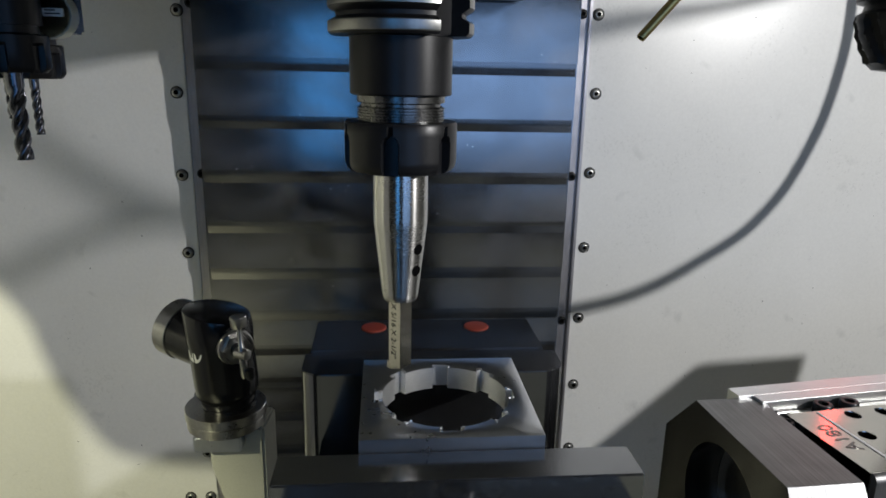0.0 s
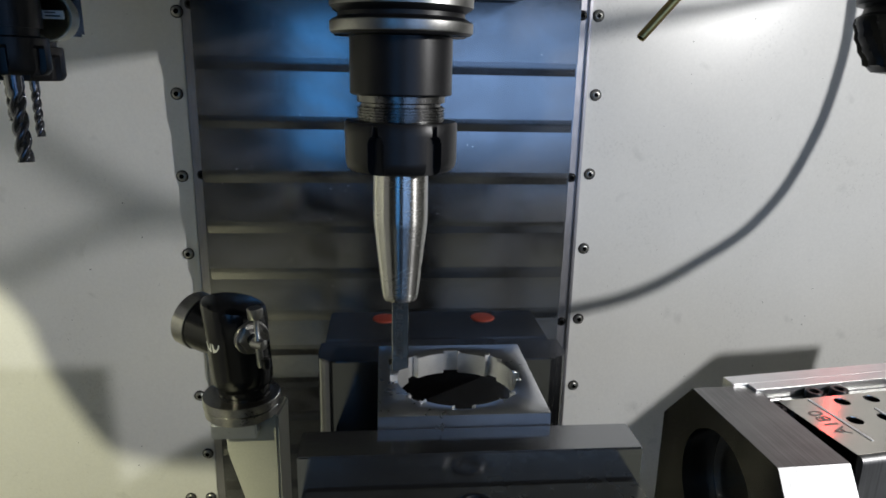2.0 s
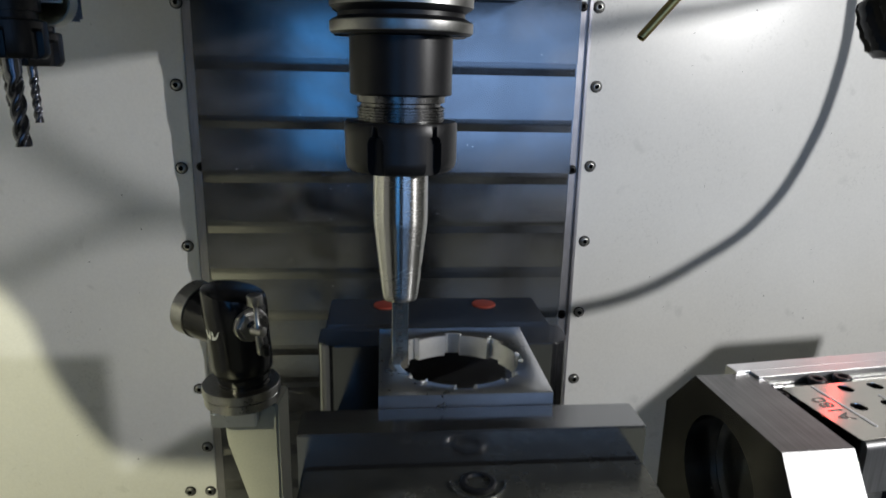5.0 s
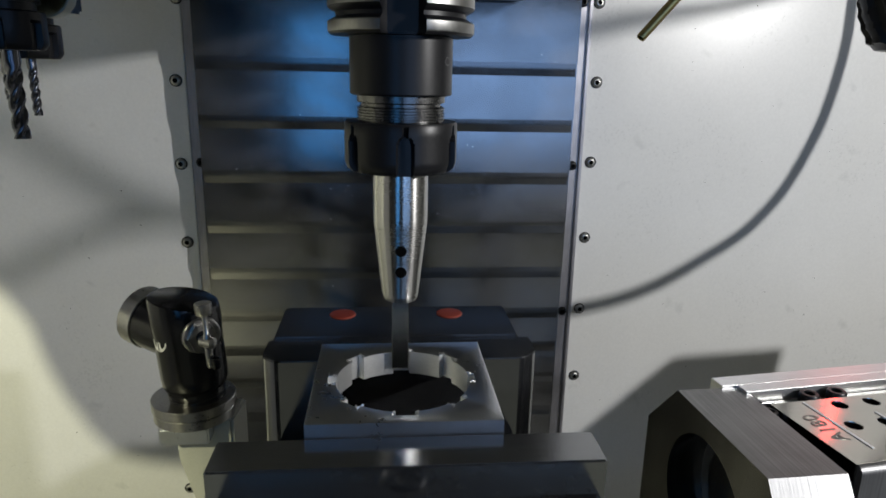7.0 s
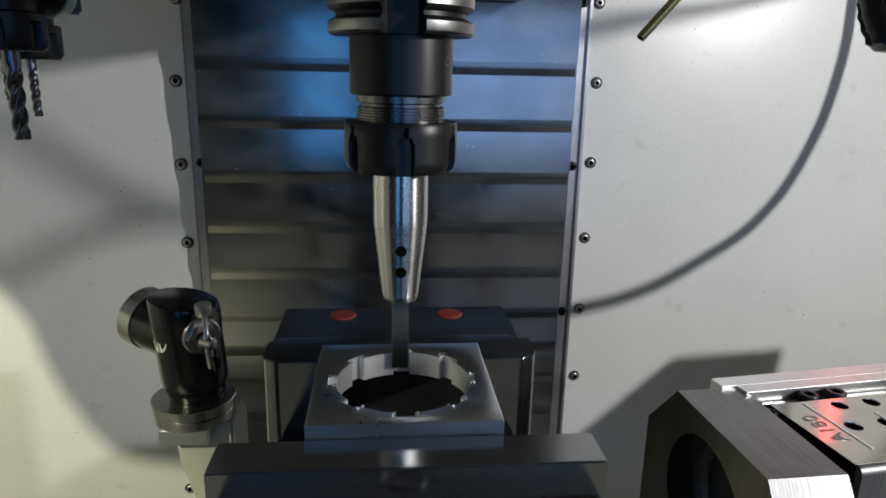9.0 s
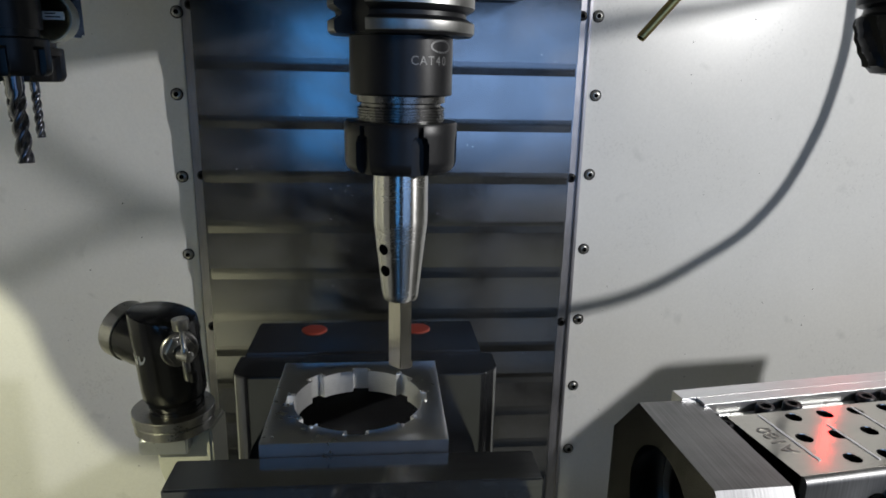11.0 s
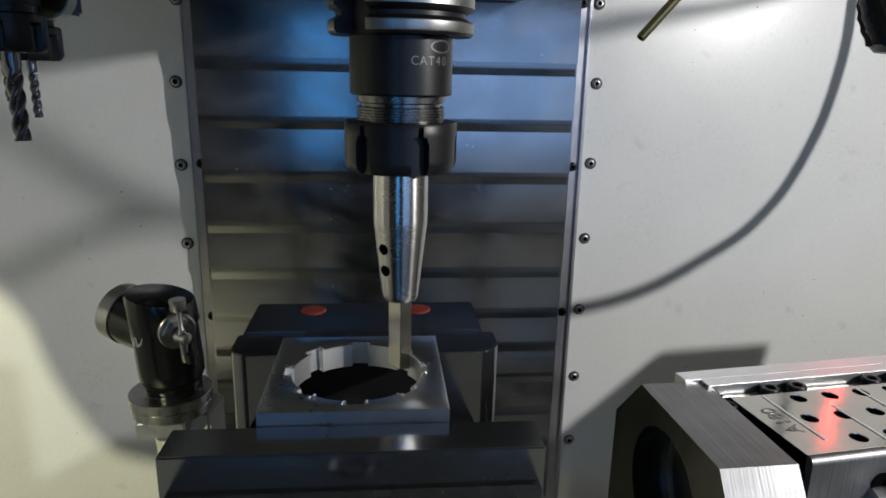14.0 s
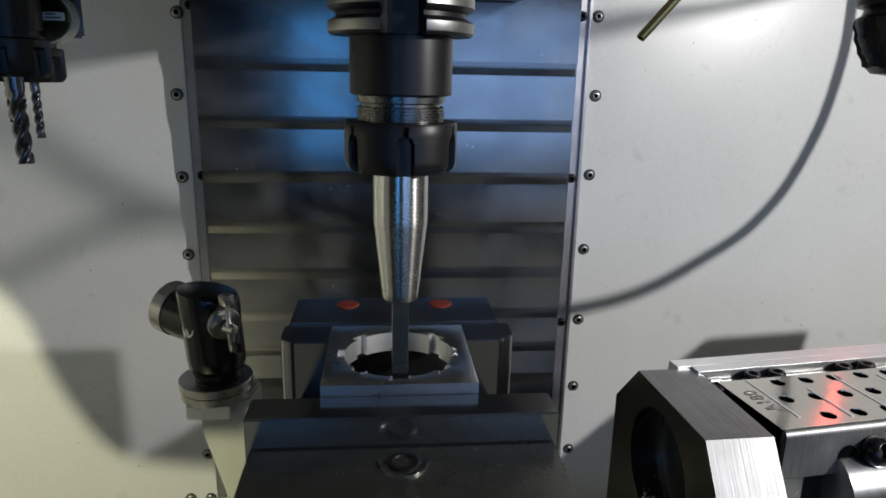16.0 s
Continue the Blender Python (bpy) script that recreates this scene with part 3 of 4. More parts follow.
def vise():
    ob = thing("machine_vise", (0, 0, TABLE_Z), "dark steel machine vise with red plugs on its fixed jaw", "vise")
    g = -TABLE_Z
    bm = bmesh.new()
    box(bm, -0.046, 0.088, -0.26, 0.15, 0, g + 0.062, 0.003)
    part("bed", bm, VISE, ob)
    # fixed jaw: body with red plugs, and the rounded block before it
    bm = bmesh.new()
    prism(bm, [(-0.0545, 0.092), (0.0965, 0.092), (0.0965, 0.146), (-0.0545, 0.146)], 0.06, g + 0.105, 0.0012)
    body = part("fixed_jaw_body", bm, VISE, ob)
    for x in (-0.0148, 0.0569):
        bm = bmesh.new()
        lathe(bm, [(0.0088, -0.003), (0.0088, 0.0003), (0.0082, 0.0009), (0.004, 0.0012), (0.0001, 0.0012)], 32, pose(x, 0.1305, g + 0.105))
        part("plug", bm, RED, body, "flat red plastic plug")
    bm = bmesh.new()
    rim = [(-0.0575, 0.0918)]
    rim += [(-0.0455 - 0.012 * math.cos(radians(15 * k)), 0.072 - 0.012 * math.sin(radians(15 * k))) for k in range(7)]
    rim += [(0.0895 + 0.014 * math.sin(radians(15 * k)), 0.074 - 0.014 * math.cos(radians(15 * k))) for k in range(7)]
    prism(bm, rim + [(0.1035, 0.0918)], 0.02, g + 0.1035, 0.0006)
    part("fixed_jaw_block", bm, VISE, ob, "dark blued block with rounded edges")
    bm = bmesh.new()
    box(bm, -0.012, 0.054, 0.0223, 0.0598, 0.05, g + 0.1185, 0.001)
    part("jaw_plate", bm, JAW, ob)
    # moving jaw
    bm = bmesh.new()
    box(bm, -0.0518, 0.0965, -0.0785, -0.0575, g + 0.07, g + 0.124, 0.0007)
    part("moving_jaw_plate", bm, JAW, ob, "bright-edged dark steel jaw plate")
    bm = bmesh.new()
    outline = [(-0.05, -0.0788), (0.0953, -0.0788), (0.0956, -0.215), (0.078, -0.232), (-0.032, -0.232), (-0.05, -0.215)]
    prism(bm, outline, g + 0.0625, g + 0.1085)
    bmesh.ops.bisect_plane(bm, geom=bm.verts[:] + bm.edges[:] + bm.faces[:], plane_co=(0, -0.094, 0), plane_no=(0, 1, 0))
    for v in bm.verts:
        if v.co.y < -0.095 and v.co.z > g + 0.1:
            v.co.z -= 0.025 * (-0.094 - v.co.y)
    bmesh.ops.bevel(bm, geom=[e for e in bm.edges if all(v.co.z > g + 0.09 for v in e.verts)], offset=0.0015, segments=2, affect="EDGES", clamp_overlap=True)
    mv = part("moving_jaw_body", bm, SLIDE, ob, "steel body of the moving jaw, its olive sheen put into the colour")
    bm = bmesh.new()
    at = pose(0.0217, -0.0925, g + 0.1086)
    # a retaining clip open towards the jaw
    b = bmesh.new()
    arc = [radians(172 + 196 * k / 28) for k in range(29)]
    rings = [[b.verts.new((r * math.cos(a), r * math.sin(a), z)) for a in arc] for r, z in ((0.0114, -0.001), (0.0114, 0.0006), (0.0107, 0.0006), (0.0107, -0.001))]
    for p, q in zip(rings, rings[1:] + rings[:1]):
        for k in range(28):
            b.faces.new((p[k], p[k + 1], q[k + 1], q[k]))
    for k in (0, 28):
        b.faces.new([r[k] for r in rings])
    bmesh.ops.recalc_face_normals(b, faces=b.faces)
    merge(bm, b, at)
    part("retaining_clip", bm, STEEL, mv, "bright open clip round the screw")
    bm = bmesh.new()
    lathe(bm, [(0.0074, -0.001), (0.0074, 0.0004), (0.0068, 0.0009), (0.0052, 0.0009), (0.0047, -0.0004), (0.0001, -0.0004)], 32, at)
    part("socket_screw", bm, BLACK, mv, "dark socket head screw")
    OFF_TABLE.append(ob)


vise()


def workpiece():
    """Square plate with a bore and eight keyways being broached."""
    cx, cy, r = 0.0212, -0.0188, 0.0300
    ob = thing("workpiece", (cx, cy, 0.1184), "square milled aluminium plate with bore and keyways, clamped in vise", "workpiece")
    x0, x1, y0, y1 = -0.0185 - cx, 0.0604 - cx, -0.0573 - cy, 0.0221 - cy
    inner = []
    n = 8
    hw, deep = 0.0040, 0.0034
    da = math.asin(hw / r)
    cut = {0: 0.0024, 1: 0.0030, 2: 0.0034, 3: 0.0036, 4: 0.0036, 5: 0.0022, 6: 0.0028, 7: 0.0022}
    for k in range(n):
        a = 2 * math.pi * k / n
        dp = cut[k]
        u, w = Vector((math.cos(a), math.sin(a))), Vector((-math.sin(a), math.cos(a)))
        ri = r * math.cos(da)
        for q in (u * ri - w * hw, u * (r + dp) - w * hw, u * (r + dp) + w * hw, u * ri + w * hw):
            inner.append(q)
        for j in range(1, 10):
            b = a + da + (2 * math.pi / n - 2 * da) * j / 10
            inner.append(Vector((r * math.cos(b), r * math.sin(b))))
    outer = []
    # outer loop walks in step with the inner one, by angle
    for q in inner:
        a = math.atan2(q.y, q.x)
        c, s = math.cos(a), math.sin(a)
        k = min((x1 / c) if c > 1e-9 else 1e9, (x0 / c) if c < -1e-9 else 1e9, (y1 / s) if s > 1e-9 else 1e9, (y0 / s) if s < -1e-9 else 1e9)
        outer.append(Vector((c * k, s * k)))
    corners = [(x1, y1), (x0, y1), (x0, y0), (x1, y0)]
    for c in corners:
        i = min(range(len(outer)), key=lambda j: (outer[j] - Vector(c)).length)
        outer[i] = Vector(c)
    b = bmesh.new()
    H = 0.0117
    ch = 0.0002
    lv = []
    for loop, ins in ((inner, 1), (outer, -1)):
        lo = [b.verts.new((q.x, q.y, 0)) for q in loop]
        me = [b.verts.new((q.x, q.y, H - ch)) for q in loop]
        f = 1 + (0.012 if ins > 0 else -0.010)
        hi = [b.verts.new((q.x * f, q.y * f, H)) for q in loop]
        lv.append((lo, me, hi))
    m = len(inner)
    (il, im, ih), (ol, om, oh) = lv
    for i in range(m):
        k = (i + 1) % m
        b.faces.new((ih[i], oh[i], oh[k], ih[k]))
        b.faces.new((il[k], ol[k], ol[i], il[i]))
        for p, q in ((il, im), (im, ih)):
            b.faces.new((p[i], p[k], q[k], q[i]))
        for p, q in ((ol, om), (om, oh)):
            b.faces.new((p[k], p[i], q[i], q[k]))
    bmesh.ops.recalc_face_normals(b, faces=b.faces)
    bm = bmesh.new()
    merge(bm, b)
    pl = part("plate", bm, ALU, ob)
    pl.data.materials.append(BORED)
    for p in pl.data.polygons:
        if abs(p.normal.z) < 0.3 and math.hypot(p.center.x, p.center.y) < r + 0.0045:
            p.material_index = 1
    # burrs and curled chips left at the keyways
    rng = random.Random(4)
    for k in range(8):
        a = 2 * math.pi * k / 8
        for s in (-1, 1):
            bm = bmesh.new()
            for j in range(4):
                u = a + s * (da + 0.012) + rng.uniform(-0.03, 0.03)
                rr = r + rng.uniform(0.0, 0.004)
                bb = bmesh.new()
                bmesh.ops.create_cube(bb, size=1)
                for v in bb.verts:
                    v.co = Vector((v.co.x * rng.uniform(.0003, .0014), v.co.y * rng.uniform(.0003, .0006), v.co.z * rng.uniform(.0003, .0014)))
                merge(bm, bb, pose(rr * math.cos(u), rr * math.sin(u), H + 0.0003, rng.uniform(-40, 40), rng.uniform(-40, 40), rng.uniform(0, 180)))
            part("burr", bm, CHIP, ob)
    OFF_TABLE.append(ob)


workpiece()


# ---------------------------------------------------------------- tool setting probe
def probe():
    ob = thing("tool_probe", (-0.1325, 0.185, TABLE_Z), "black tool setting probe on a grey bracket with steel disc base", "probe")
    g = -TABLE_Z
    # bracket: post that tapers downwards, behind the clamp block
    b = bmesh.new()
    rows = ((g + 0.0052, -0.014), (g - 0.03, -0.012), (g - 0.09, 0.004), (0.0, 0.006))
    rings = [[b.verts.new(p) for p in ((x, -0.010, z), (0.030, -0.010, z), (0.034, 0.024, z), (x, 0.024, z))] for z, x in rows]
    for p, q in zip(rings, rings[1:]):
        for i in range(4):
            k = (i + 1) % 4
            b.faces.new((p[i], p[k], q[k], q[i]))
    b.faces.new(rings[0])
    b.faces.new(rings[-1])
    bmesh.ops.recalc_face_normals(b, faces=b.faces)
    bmesh.ops.bevel(b, geom=b.edges[:], offset=0.002, segments=2, affect="EDGES", clamp_overlap=True)
    bm = bmesh.new()
    merge(bm, b)
    part("bracket", bm, FOOT, ob, "grey painted tapered bracket")
    bm = bmesh.new()
    box(bm, -0.0287, 0.012, -0.0404, -0.0110, g - 0.105, g - 0.092, 0.001)
    part("foot_plate", bm, FOOT, ob, "grey plate at the foot of the bracket")
    bm = bmesh.new()
    lathe(bm, [(0.005, 0), (0.005, 0.003), (0.0042, 0.004), (0.0025, 0.004), (0.0024, 0.002), (0.0001, 0.002)], 20, pose(-0.004, -0.028, g - 0.092))
    part("foot_screw", bm, STEEL, ob, "small bright cap screw")
    bm = bmesh.new()
    box(bm, -0.0205, 0.0155, -0.0245, -0.0102, g - 0.008, g + 0.0052, 0.0012)
    part("clamp_block", bm, ALU, ob, "machined aluminium clamp block")
    bm = bmesh.new()
    lathe(bm, [(0.0294, g + 0.0054), (0.0298, g + 0.0058), (0.0298, g + 0.0122), (0.0294, g + 0.0126)], 64)
    part("disc_base", bm, PROBE, ob, "bright steel disc")
    bm = bmesh.new()
    lathe(bm, [(0.027, g + 0.0127), (0.027, g + 0.0138), (0.0306, g + 0.0139), (0.0310, g + 0.0143), (0.0310, g + 0.0208), (0.0306, g + 0.0212)], 64)
    part("disc_top", bm, PROBE, ob, "bright steel disc")
    lean = Matrix.Translation((0.0035, 0, g + 0.0165)) @ pose(0, 0, 0, 0, -4, 0)
    bm = bmesh.new()
    lathe(bm, [(0.0205, 0.0), (0.0205, 0.0075), (0.0198, 0.008), (0.0198, 0.0095), (0.0208, 0.010), (0.0208, 0.0128), (0.0225, 0.015), (0.0238, 0.018), (0.0242, 0.026), (0.0242, 0.056), (0.0252, 0.065), (0.0252, 0.0775), (0.0245, 0.0800), (0.0225, 0.0812), (0.0001, 0.0815)], 64, lean)
    for v in bm.verts:
        if v.co.z > g + 0.085:
            v.co.z += 0.0025 - 0.24 * (v.co.x + 0.004)
    box(bm, -0.004, 0.0225, -0.0205, 0.012, g + 0.060, g + 0.0905, 0.006, 4)
    part("body", bm, BLACKP, ob, "glossy black housing")
    # arm to the side and back, closed by a steel cap
    ax = Vector((-0.80, 0.52, 0.14)).to_track_quat("Z", "Y").to_matrix().to_4x4()
    arm = Matrix.Translation((0.002, 0.0, g + 0.068)) @ ax
    bm = bmesh.new()
    lathe(bm, [(0.0215, 0.0), (0.0215, 0.020), (0.0222, 0.030), (0.0222, 0.0405)], 64, arm)
    part("arm", bm, BLACKP, ob, "glossy black side arm")
    bm = bmesh.new()
    lathe(bm, [(0.0222, 0.0407), (0.0232, 0.0412), (0.0232, 0.0535), (0.0222, 0.0545), (0.0001, 0.0546)], 64, arm)
    part("end_cap", bm, PROBE, ob, "brushed steel end cap")
    # front bushing with stylus
    face = pose(0.0130, -0.0168, g + 0.0775, 90, 0, 30) @ Matrix.Diagonal((0.84, 0.84, 1, 1))
    bm = bmesh.new()
    lathe(bm, [(0.0155, -0.004), (0.0162, -0.003), (0.0162, 0.004), (0.0150, 0.0052)], 48, face)
    lathe(bm, [(0.0135, 0.0048), (0.0128, 0.0085), (0.0075, 0.0087), (0.0070, 0.0070), (0.0001, 0.0070)], 6, face)
    part("bushing", bm, PROBE, ob, "bright steel hexagon bushing")
    bm = bmesh.new()
    lathe(bm, [(0.0056, 0.0072), (0.0056, 0.013), (0.004, 0.0135), (0.0034, 0.02), (0.0001, 0.02)], 24, face)
    part("stylus_holder", bm, BLACK, ob)
    c = face @ Vector((0, 0, 0.0185))
    bm = bmesh.new()
    lathe(bm, [(0.0040, -0.005), (0.0040, 0.005), (0.003, 0.0055)], 20, Matrix.Translation(c) @ pose(0, 0, 0, 90, 0, 60))
    lathe(bm, [(0.0020, -0.019), (0.0027, -0.017), (0.0027, 0.005), (0.0019, 0.0065), (0.0019, 0.0205), (0.0056, 0.021), (0.0059, 0.0215), (0.0059, 0.0285), (0.0054, 0.0292)], 28, Matrix.Translation(c) @ pose(0, 0, 0, 0, -3, 0))
    part("stylus", bm, PROBE, ob, "bright stylus with disc tip")
    bm = bmesh.new()
    lathe(bm, [(0.0027, -0.0195), (0.0033, -0.0185), (0.0033, -0.012), (0.0028, -0.0115)], 20, Matrix.Translation(c) @ pose(0.004, -0.001, 0.0, 0, -3, 0))
    part("grub_screw", bm, BLACK, ob)
    # white round badge, two halves
    bm = bmesh.new()
    for s in (-1, 1):
        pts = [(s * (0.0008 + 0.0078 * math.cos(q)), 0.0088 * math.sin(q)) for q in [math.pi * (k / 10 - 0.5) for k in range(11)]]
        for k in range(10):
            u0, u1 = pts[k], pts[k + 1]
            vs = []
            for (u, w) in (u0, u1):
                a = radians(228) + u / 0.0242
                vs.append(bm.verts.new(lean @ Vector((0.02435 * math.cos(a), 0.02435 * math.sin(a), 0.058 + w))))
            for (u, w) in (u1, u0):
                a = radians(228) + s * 0.0007 / 0.0242
                vs.append(bm.verts.new(lean @ Vector((0.02435 * math.cos(a), 0.02435 * math.sin(a), 0.058 + w))))
            try:
                bm.faces.new(vs)
            except ValueError:
                pass
    part("badge", bm, WHITE, ob, "round white badge")
    OFF_TABLE.append(ob)


probe()


# ---------------------------------------------------------------- rotary fixture
def fixture():
    """Trunnion: octagonal end plate with bore, fixture plate with a staggered hole pattern, rail behind."""
    top = 0.055
    ob = thing("rotary_fixture", pose(0.2190, 0.005, TABLE_Z, 0, 0, 2.5), "aluminium rotary fixture with drilled top plate and octagonal end plate", "fixture")
    g = top - TABLE_Z
    # end plate: outline in y, z; a bore through its thickness
    L = 0.104
    outline = [(0.0, g), (L, g), (L + 0.038, g - 0.040), (L + 0.038, g - 0.15), (L, g - 0.196), (0.0, g - 0.196), (-0.035, g - 0.15), (-0.035, g - 0.05)]
    bc, br = Vector((0.060, g - 0.060)), 0.0455
    n = 72
    b = bmesh.new()

    def edge(a):
        d = Vector((math.cos(a), math.sin(a)))
        best = 1e9
        for (p, q) in zip(outline, outline[1:] + outline[:1]):
            p, q = Vector(p) - bc, Vector(q) - bc
            e = q - p
            den = d.x * e.y - d.y * e.x
            if abs(den) > 1e-12:
                k = (p.x * e.y - p.y * e.x) / den
                s = (p.x * d.y - p.y * d.x) / den
                if k > 0 and -1e-6 <= s <= 1 + 1e-6:
                    best = min(best, k)
        return bc + d * best
    ang = sorted([2 * math.pi * i / n for i in range(n)] + [math.atan2(p[1] - bc.y, p[0] - bc.x) % (2 * math.pi) for p in outline])
    rings = []
    for x, loop in ((0.0, "i"), (0.0, "o"), (0.0475, "o"), (0.0475, "i")):
        rings.append([b.verts.new((x, *(edge(a) if loop == "o" else bc + br * Vector((math.cos(a), math.sin(a)))))) for a in ang])
    for p, q in zip(rings, rings[1:] + rings[:1]):
        for i in range(len(ang)):
            k = (i + 1) % len(ang)
            b.faces.new((p[i], p[k], q[k], q[i]))
    bmesh.ops.recalc_face_normals(b, faces=b.faces)
    bm = bmesh.new()
    merge(bm, b)
    ep = part("end_plate", bm, ALUB, ob, "sawn aluminium octagonal end plate with bore")
    ep.data.materials.append(FACED_SHADE)
    # side faces and bore: faced finish with their shade put into the colour
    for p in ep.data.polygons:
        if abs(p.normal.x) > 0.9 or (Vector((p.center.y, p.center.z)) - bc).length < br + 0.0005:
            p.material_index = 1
    bm = bmesh.new()
    lathe(bm, [(0.0453, 0.0), (0.0453, 0.02), (0.038, 0.0202), (0.036, 0.001), (0.036, 0.0)], 72, pose(0.026, bc.x, bc.y, 0, 90))
    part("bearing_ring", bm, IRON, ob)
    bm = bmesh.new()
    lathe(bm, [(0.0359, 0.012), (0.0359, 0.02)], 72, pose(0.026, bc.x, bc.y, 0, 90))
    part("bearing_face", bm, IRON, ob, "grey bearing cover")
    # drilled top plate
    px0, px1, py0, py1 = 0.0555, 0.30, 0.008, 0.079
    bm = bmesh.new()
    holes = []
    for row, y in enumerate((0.019, 0.045, 0.070)):
        for k in range(14):
            x = 0.0888 + 0.0252 * k + (0.0126 if row != 1 else 0.0)
            if x < px1 - 0.01:
                holes.append((x, y))
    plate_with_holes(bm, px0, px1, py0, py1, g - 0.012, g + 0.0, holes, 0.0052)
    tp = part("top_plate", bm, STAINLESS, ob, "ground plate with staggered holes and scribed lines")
    tp.data.materials.append(HOLE_SHADE)
    # hole walls are painted near-black for the shade inside them
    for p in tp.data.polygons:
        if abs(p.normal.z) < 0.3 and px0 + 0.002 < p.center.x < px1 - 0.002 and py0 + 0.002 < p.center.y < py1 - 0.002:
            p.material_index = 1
    for x, a, c in ((0.078, py0 + 0.012, py1 - 0.002), (0.116, py0 + 0.006, py1 - 0.022), (0.152, py0 + 0.004, py1 - 0.004), (0.190, py0 + 0.006, py1 - 0.01), (0.240, py0 + 0.004, py1 - 0.004)):
        bm = bmesh.new()
        box(bm, x, x + 0.0017, a, c, g + 0.0001, g + 0.0005)
        part("scribed_line", bm, SCRIBE, tp, "bright scribed line")
    letters("A180", 0.0145, 0.00015, tp, pose(0.0690, 0.046, g + 0.0002, 0, 0, 90), IRON)
    bm = bmesh.new()
    box(bm, px0, px1, py0 + 0.004, py1 - 0.002, g - 0.11, g - 0.04, 0.003)
    part("core", bm, BLACK, ob)
    bm = bmesh.new()
    outline = [(py0 - 0.0042, g - 0.036), (py0 - 0.0002, g - 0.036), (py0 - 0.0002, g - 0.0003)] + [(py0 - 0.0002 - 0.004 * math.sin(radians(15 * k)), g - 0.0053 + 0.005 * math.cos(radians(15 * k))) for k in range(1, 7)]
    prism(bm, outline, px0 + 0.001, px1, 0.0, Matrix(((0, 0, 1, 0), (1, 0, 0, 0), (0, 1, 0, 0), (0, 0, 0, 1))))
    part("front_plate", bm, ALUB, ob, "bright front edge plate")
    for x in (px0 + 0.001, px0 + 0.135, px0 + 0.25):
        bm = bmesh.new()
        box(bm, x, x + 0.024, py0 - 0.001, py0 + 0.0038, g - 0.11, g - 0.0365, 0.002)
        part("web", bm, ALU, ob)
    # bores drawn as black discs on the plate; the colour stands for their shade
    for x in (px0 + 0.052, px0 + 0.172):
        bm = bmesh.new()
        lathe(bm, [(0.0075, -0.0004), (0.0075, 0.0), (0.0066, 0.0003), (0.006, -0.0002), (0.0001, -0.0002)], 28, pose(x, py0 - 0.0050, g - 0.0225, 90))
        part("bore_shade_disc", bm, HOLE_SHADE, ob, "black disc painted as a shaded drilled hole")
    # half-round cradle and screws along the front
    for k in range(2):
        x = px0 + 0.065 + 0.09 * k
        bm = bmesh.new()
        lathe(bm, [(0.024, -0.001), (0.030, 0.0), (0.030, 0.05), (0.024, 0.051)], 40, pose(x - 0.02, py0 + 0.006, g - 0.052, 0, 90))
        part("cradle", bm, ALU, ob, "bright machined cradle")
        bm = bmesh.new()
        knob = [(0.0060, 0.0), (0.0084, 0.0012), (0.0102, 0.0040), (0.0106, 0.0072), (0.0098, 0.0105), (0.0080, 0.0130), (0.0060, 0.0142), (0.0054, 0.0143), (0.0048, 0.0128), (0.0044, 0.0090), (0.0001, 0.0090)]
        lathe(bm, knob, 36, pose(x + 0.0050, py0 - 0.0040, g - 0.0215, 62))
        part("clamp_screw", bm, BLACKP, ob, "glossy black rounded clamp screw")
    # rail behind
    bm = bmesh.new()
    box(bm, 0.037, 0.30, 0.1048, 0.118, g - 0.05, g + 0.002, 0.0003)
    box(bm, 0.0485, 0.30, 0.0940, 0.1048, g - 0.05, g + 0.002, 0.0003)
    part("rail", bm, ALUR, ob, "bright aluminium rail")
    bm = bmesh.new()
    box(bm, 0.06, 0.30, 0.0796, 0.0936, g - 0.06, g - 0.006, 0.001)
    part("gutter", bm, IRON, ob)
    for k in range(6):
        bm = bmesh.new()
        lathe(bm, [(0.0065, 0), (0.0065, 0.006), (0.0058, 0.007), (0.0036, 0.007), (0.0036, 0.003), (0.0001, 0.003)], 24, pose(0.092 + 0.022 * (k % 2) + 0.085 * (k // 2), 0.0865, g - 0.006))
        part("cap_screw", bm, BLACK, ob, "black socket cap screw")
    # tab and screw in the gap beside the end plate
    bm = bmesh.new()
    box(bm, 0.0500, 0.0600, 0.0800, 0.0846, g - 0.010, g + 0.0010, 0.0008)
    part("tab", bm, STEEL, ob, "small bright tab")
    bm = bmesh.new()
    lathe(bm, [(0.0050, 0), (0.0050, 0.006), (0.0044, 0.007), (0.0026, 0.007), (0.0026, 0.003), (0.0001, 0.003)], 24, pose(0.0510, 0.0725, g - 0.008))
    part("gap_screw", bm, BLACK, ob, "black socket cap screw")
    # base and far bearing block
    bm = bmesh.new()
    box(bm, 0.0, 0.0475, 0.0, 0.149, 0.0, g - 0.1962, 0.002)
    part("base", bm, IRON, ob)
    bm = bmesh.new()
    box(bm, 0.235, 0.285, 0.0, 0.11, 0.0, g - 0.112, 0.002)
    part("far_base", bm, IRON, ob)
    # plate, cradles and rail sit slightly askew to the end plate
    skew = pose(0.0555, 0.046, 0) @ pose(0, 0, 0, 0, 0, 5) @ pose(-0.0555, -0.046, 0)
    for c in ob.children:
        if c.name.split(".")[0] not in ("end_plate", "bearing_ring", "bearing_face", "base"):
            c.matrix_basis = skew @ c.matrix_basis
    OFF_TABLE.append(ob)


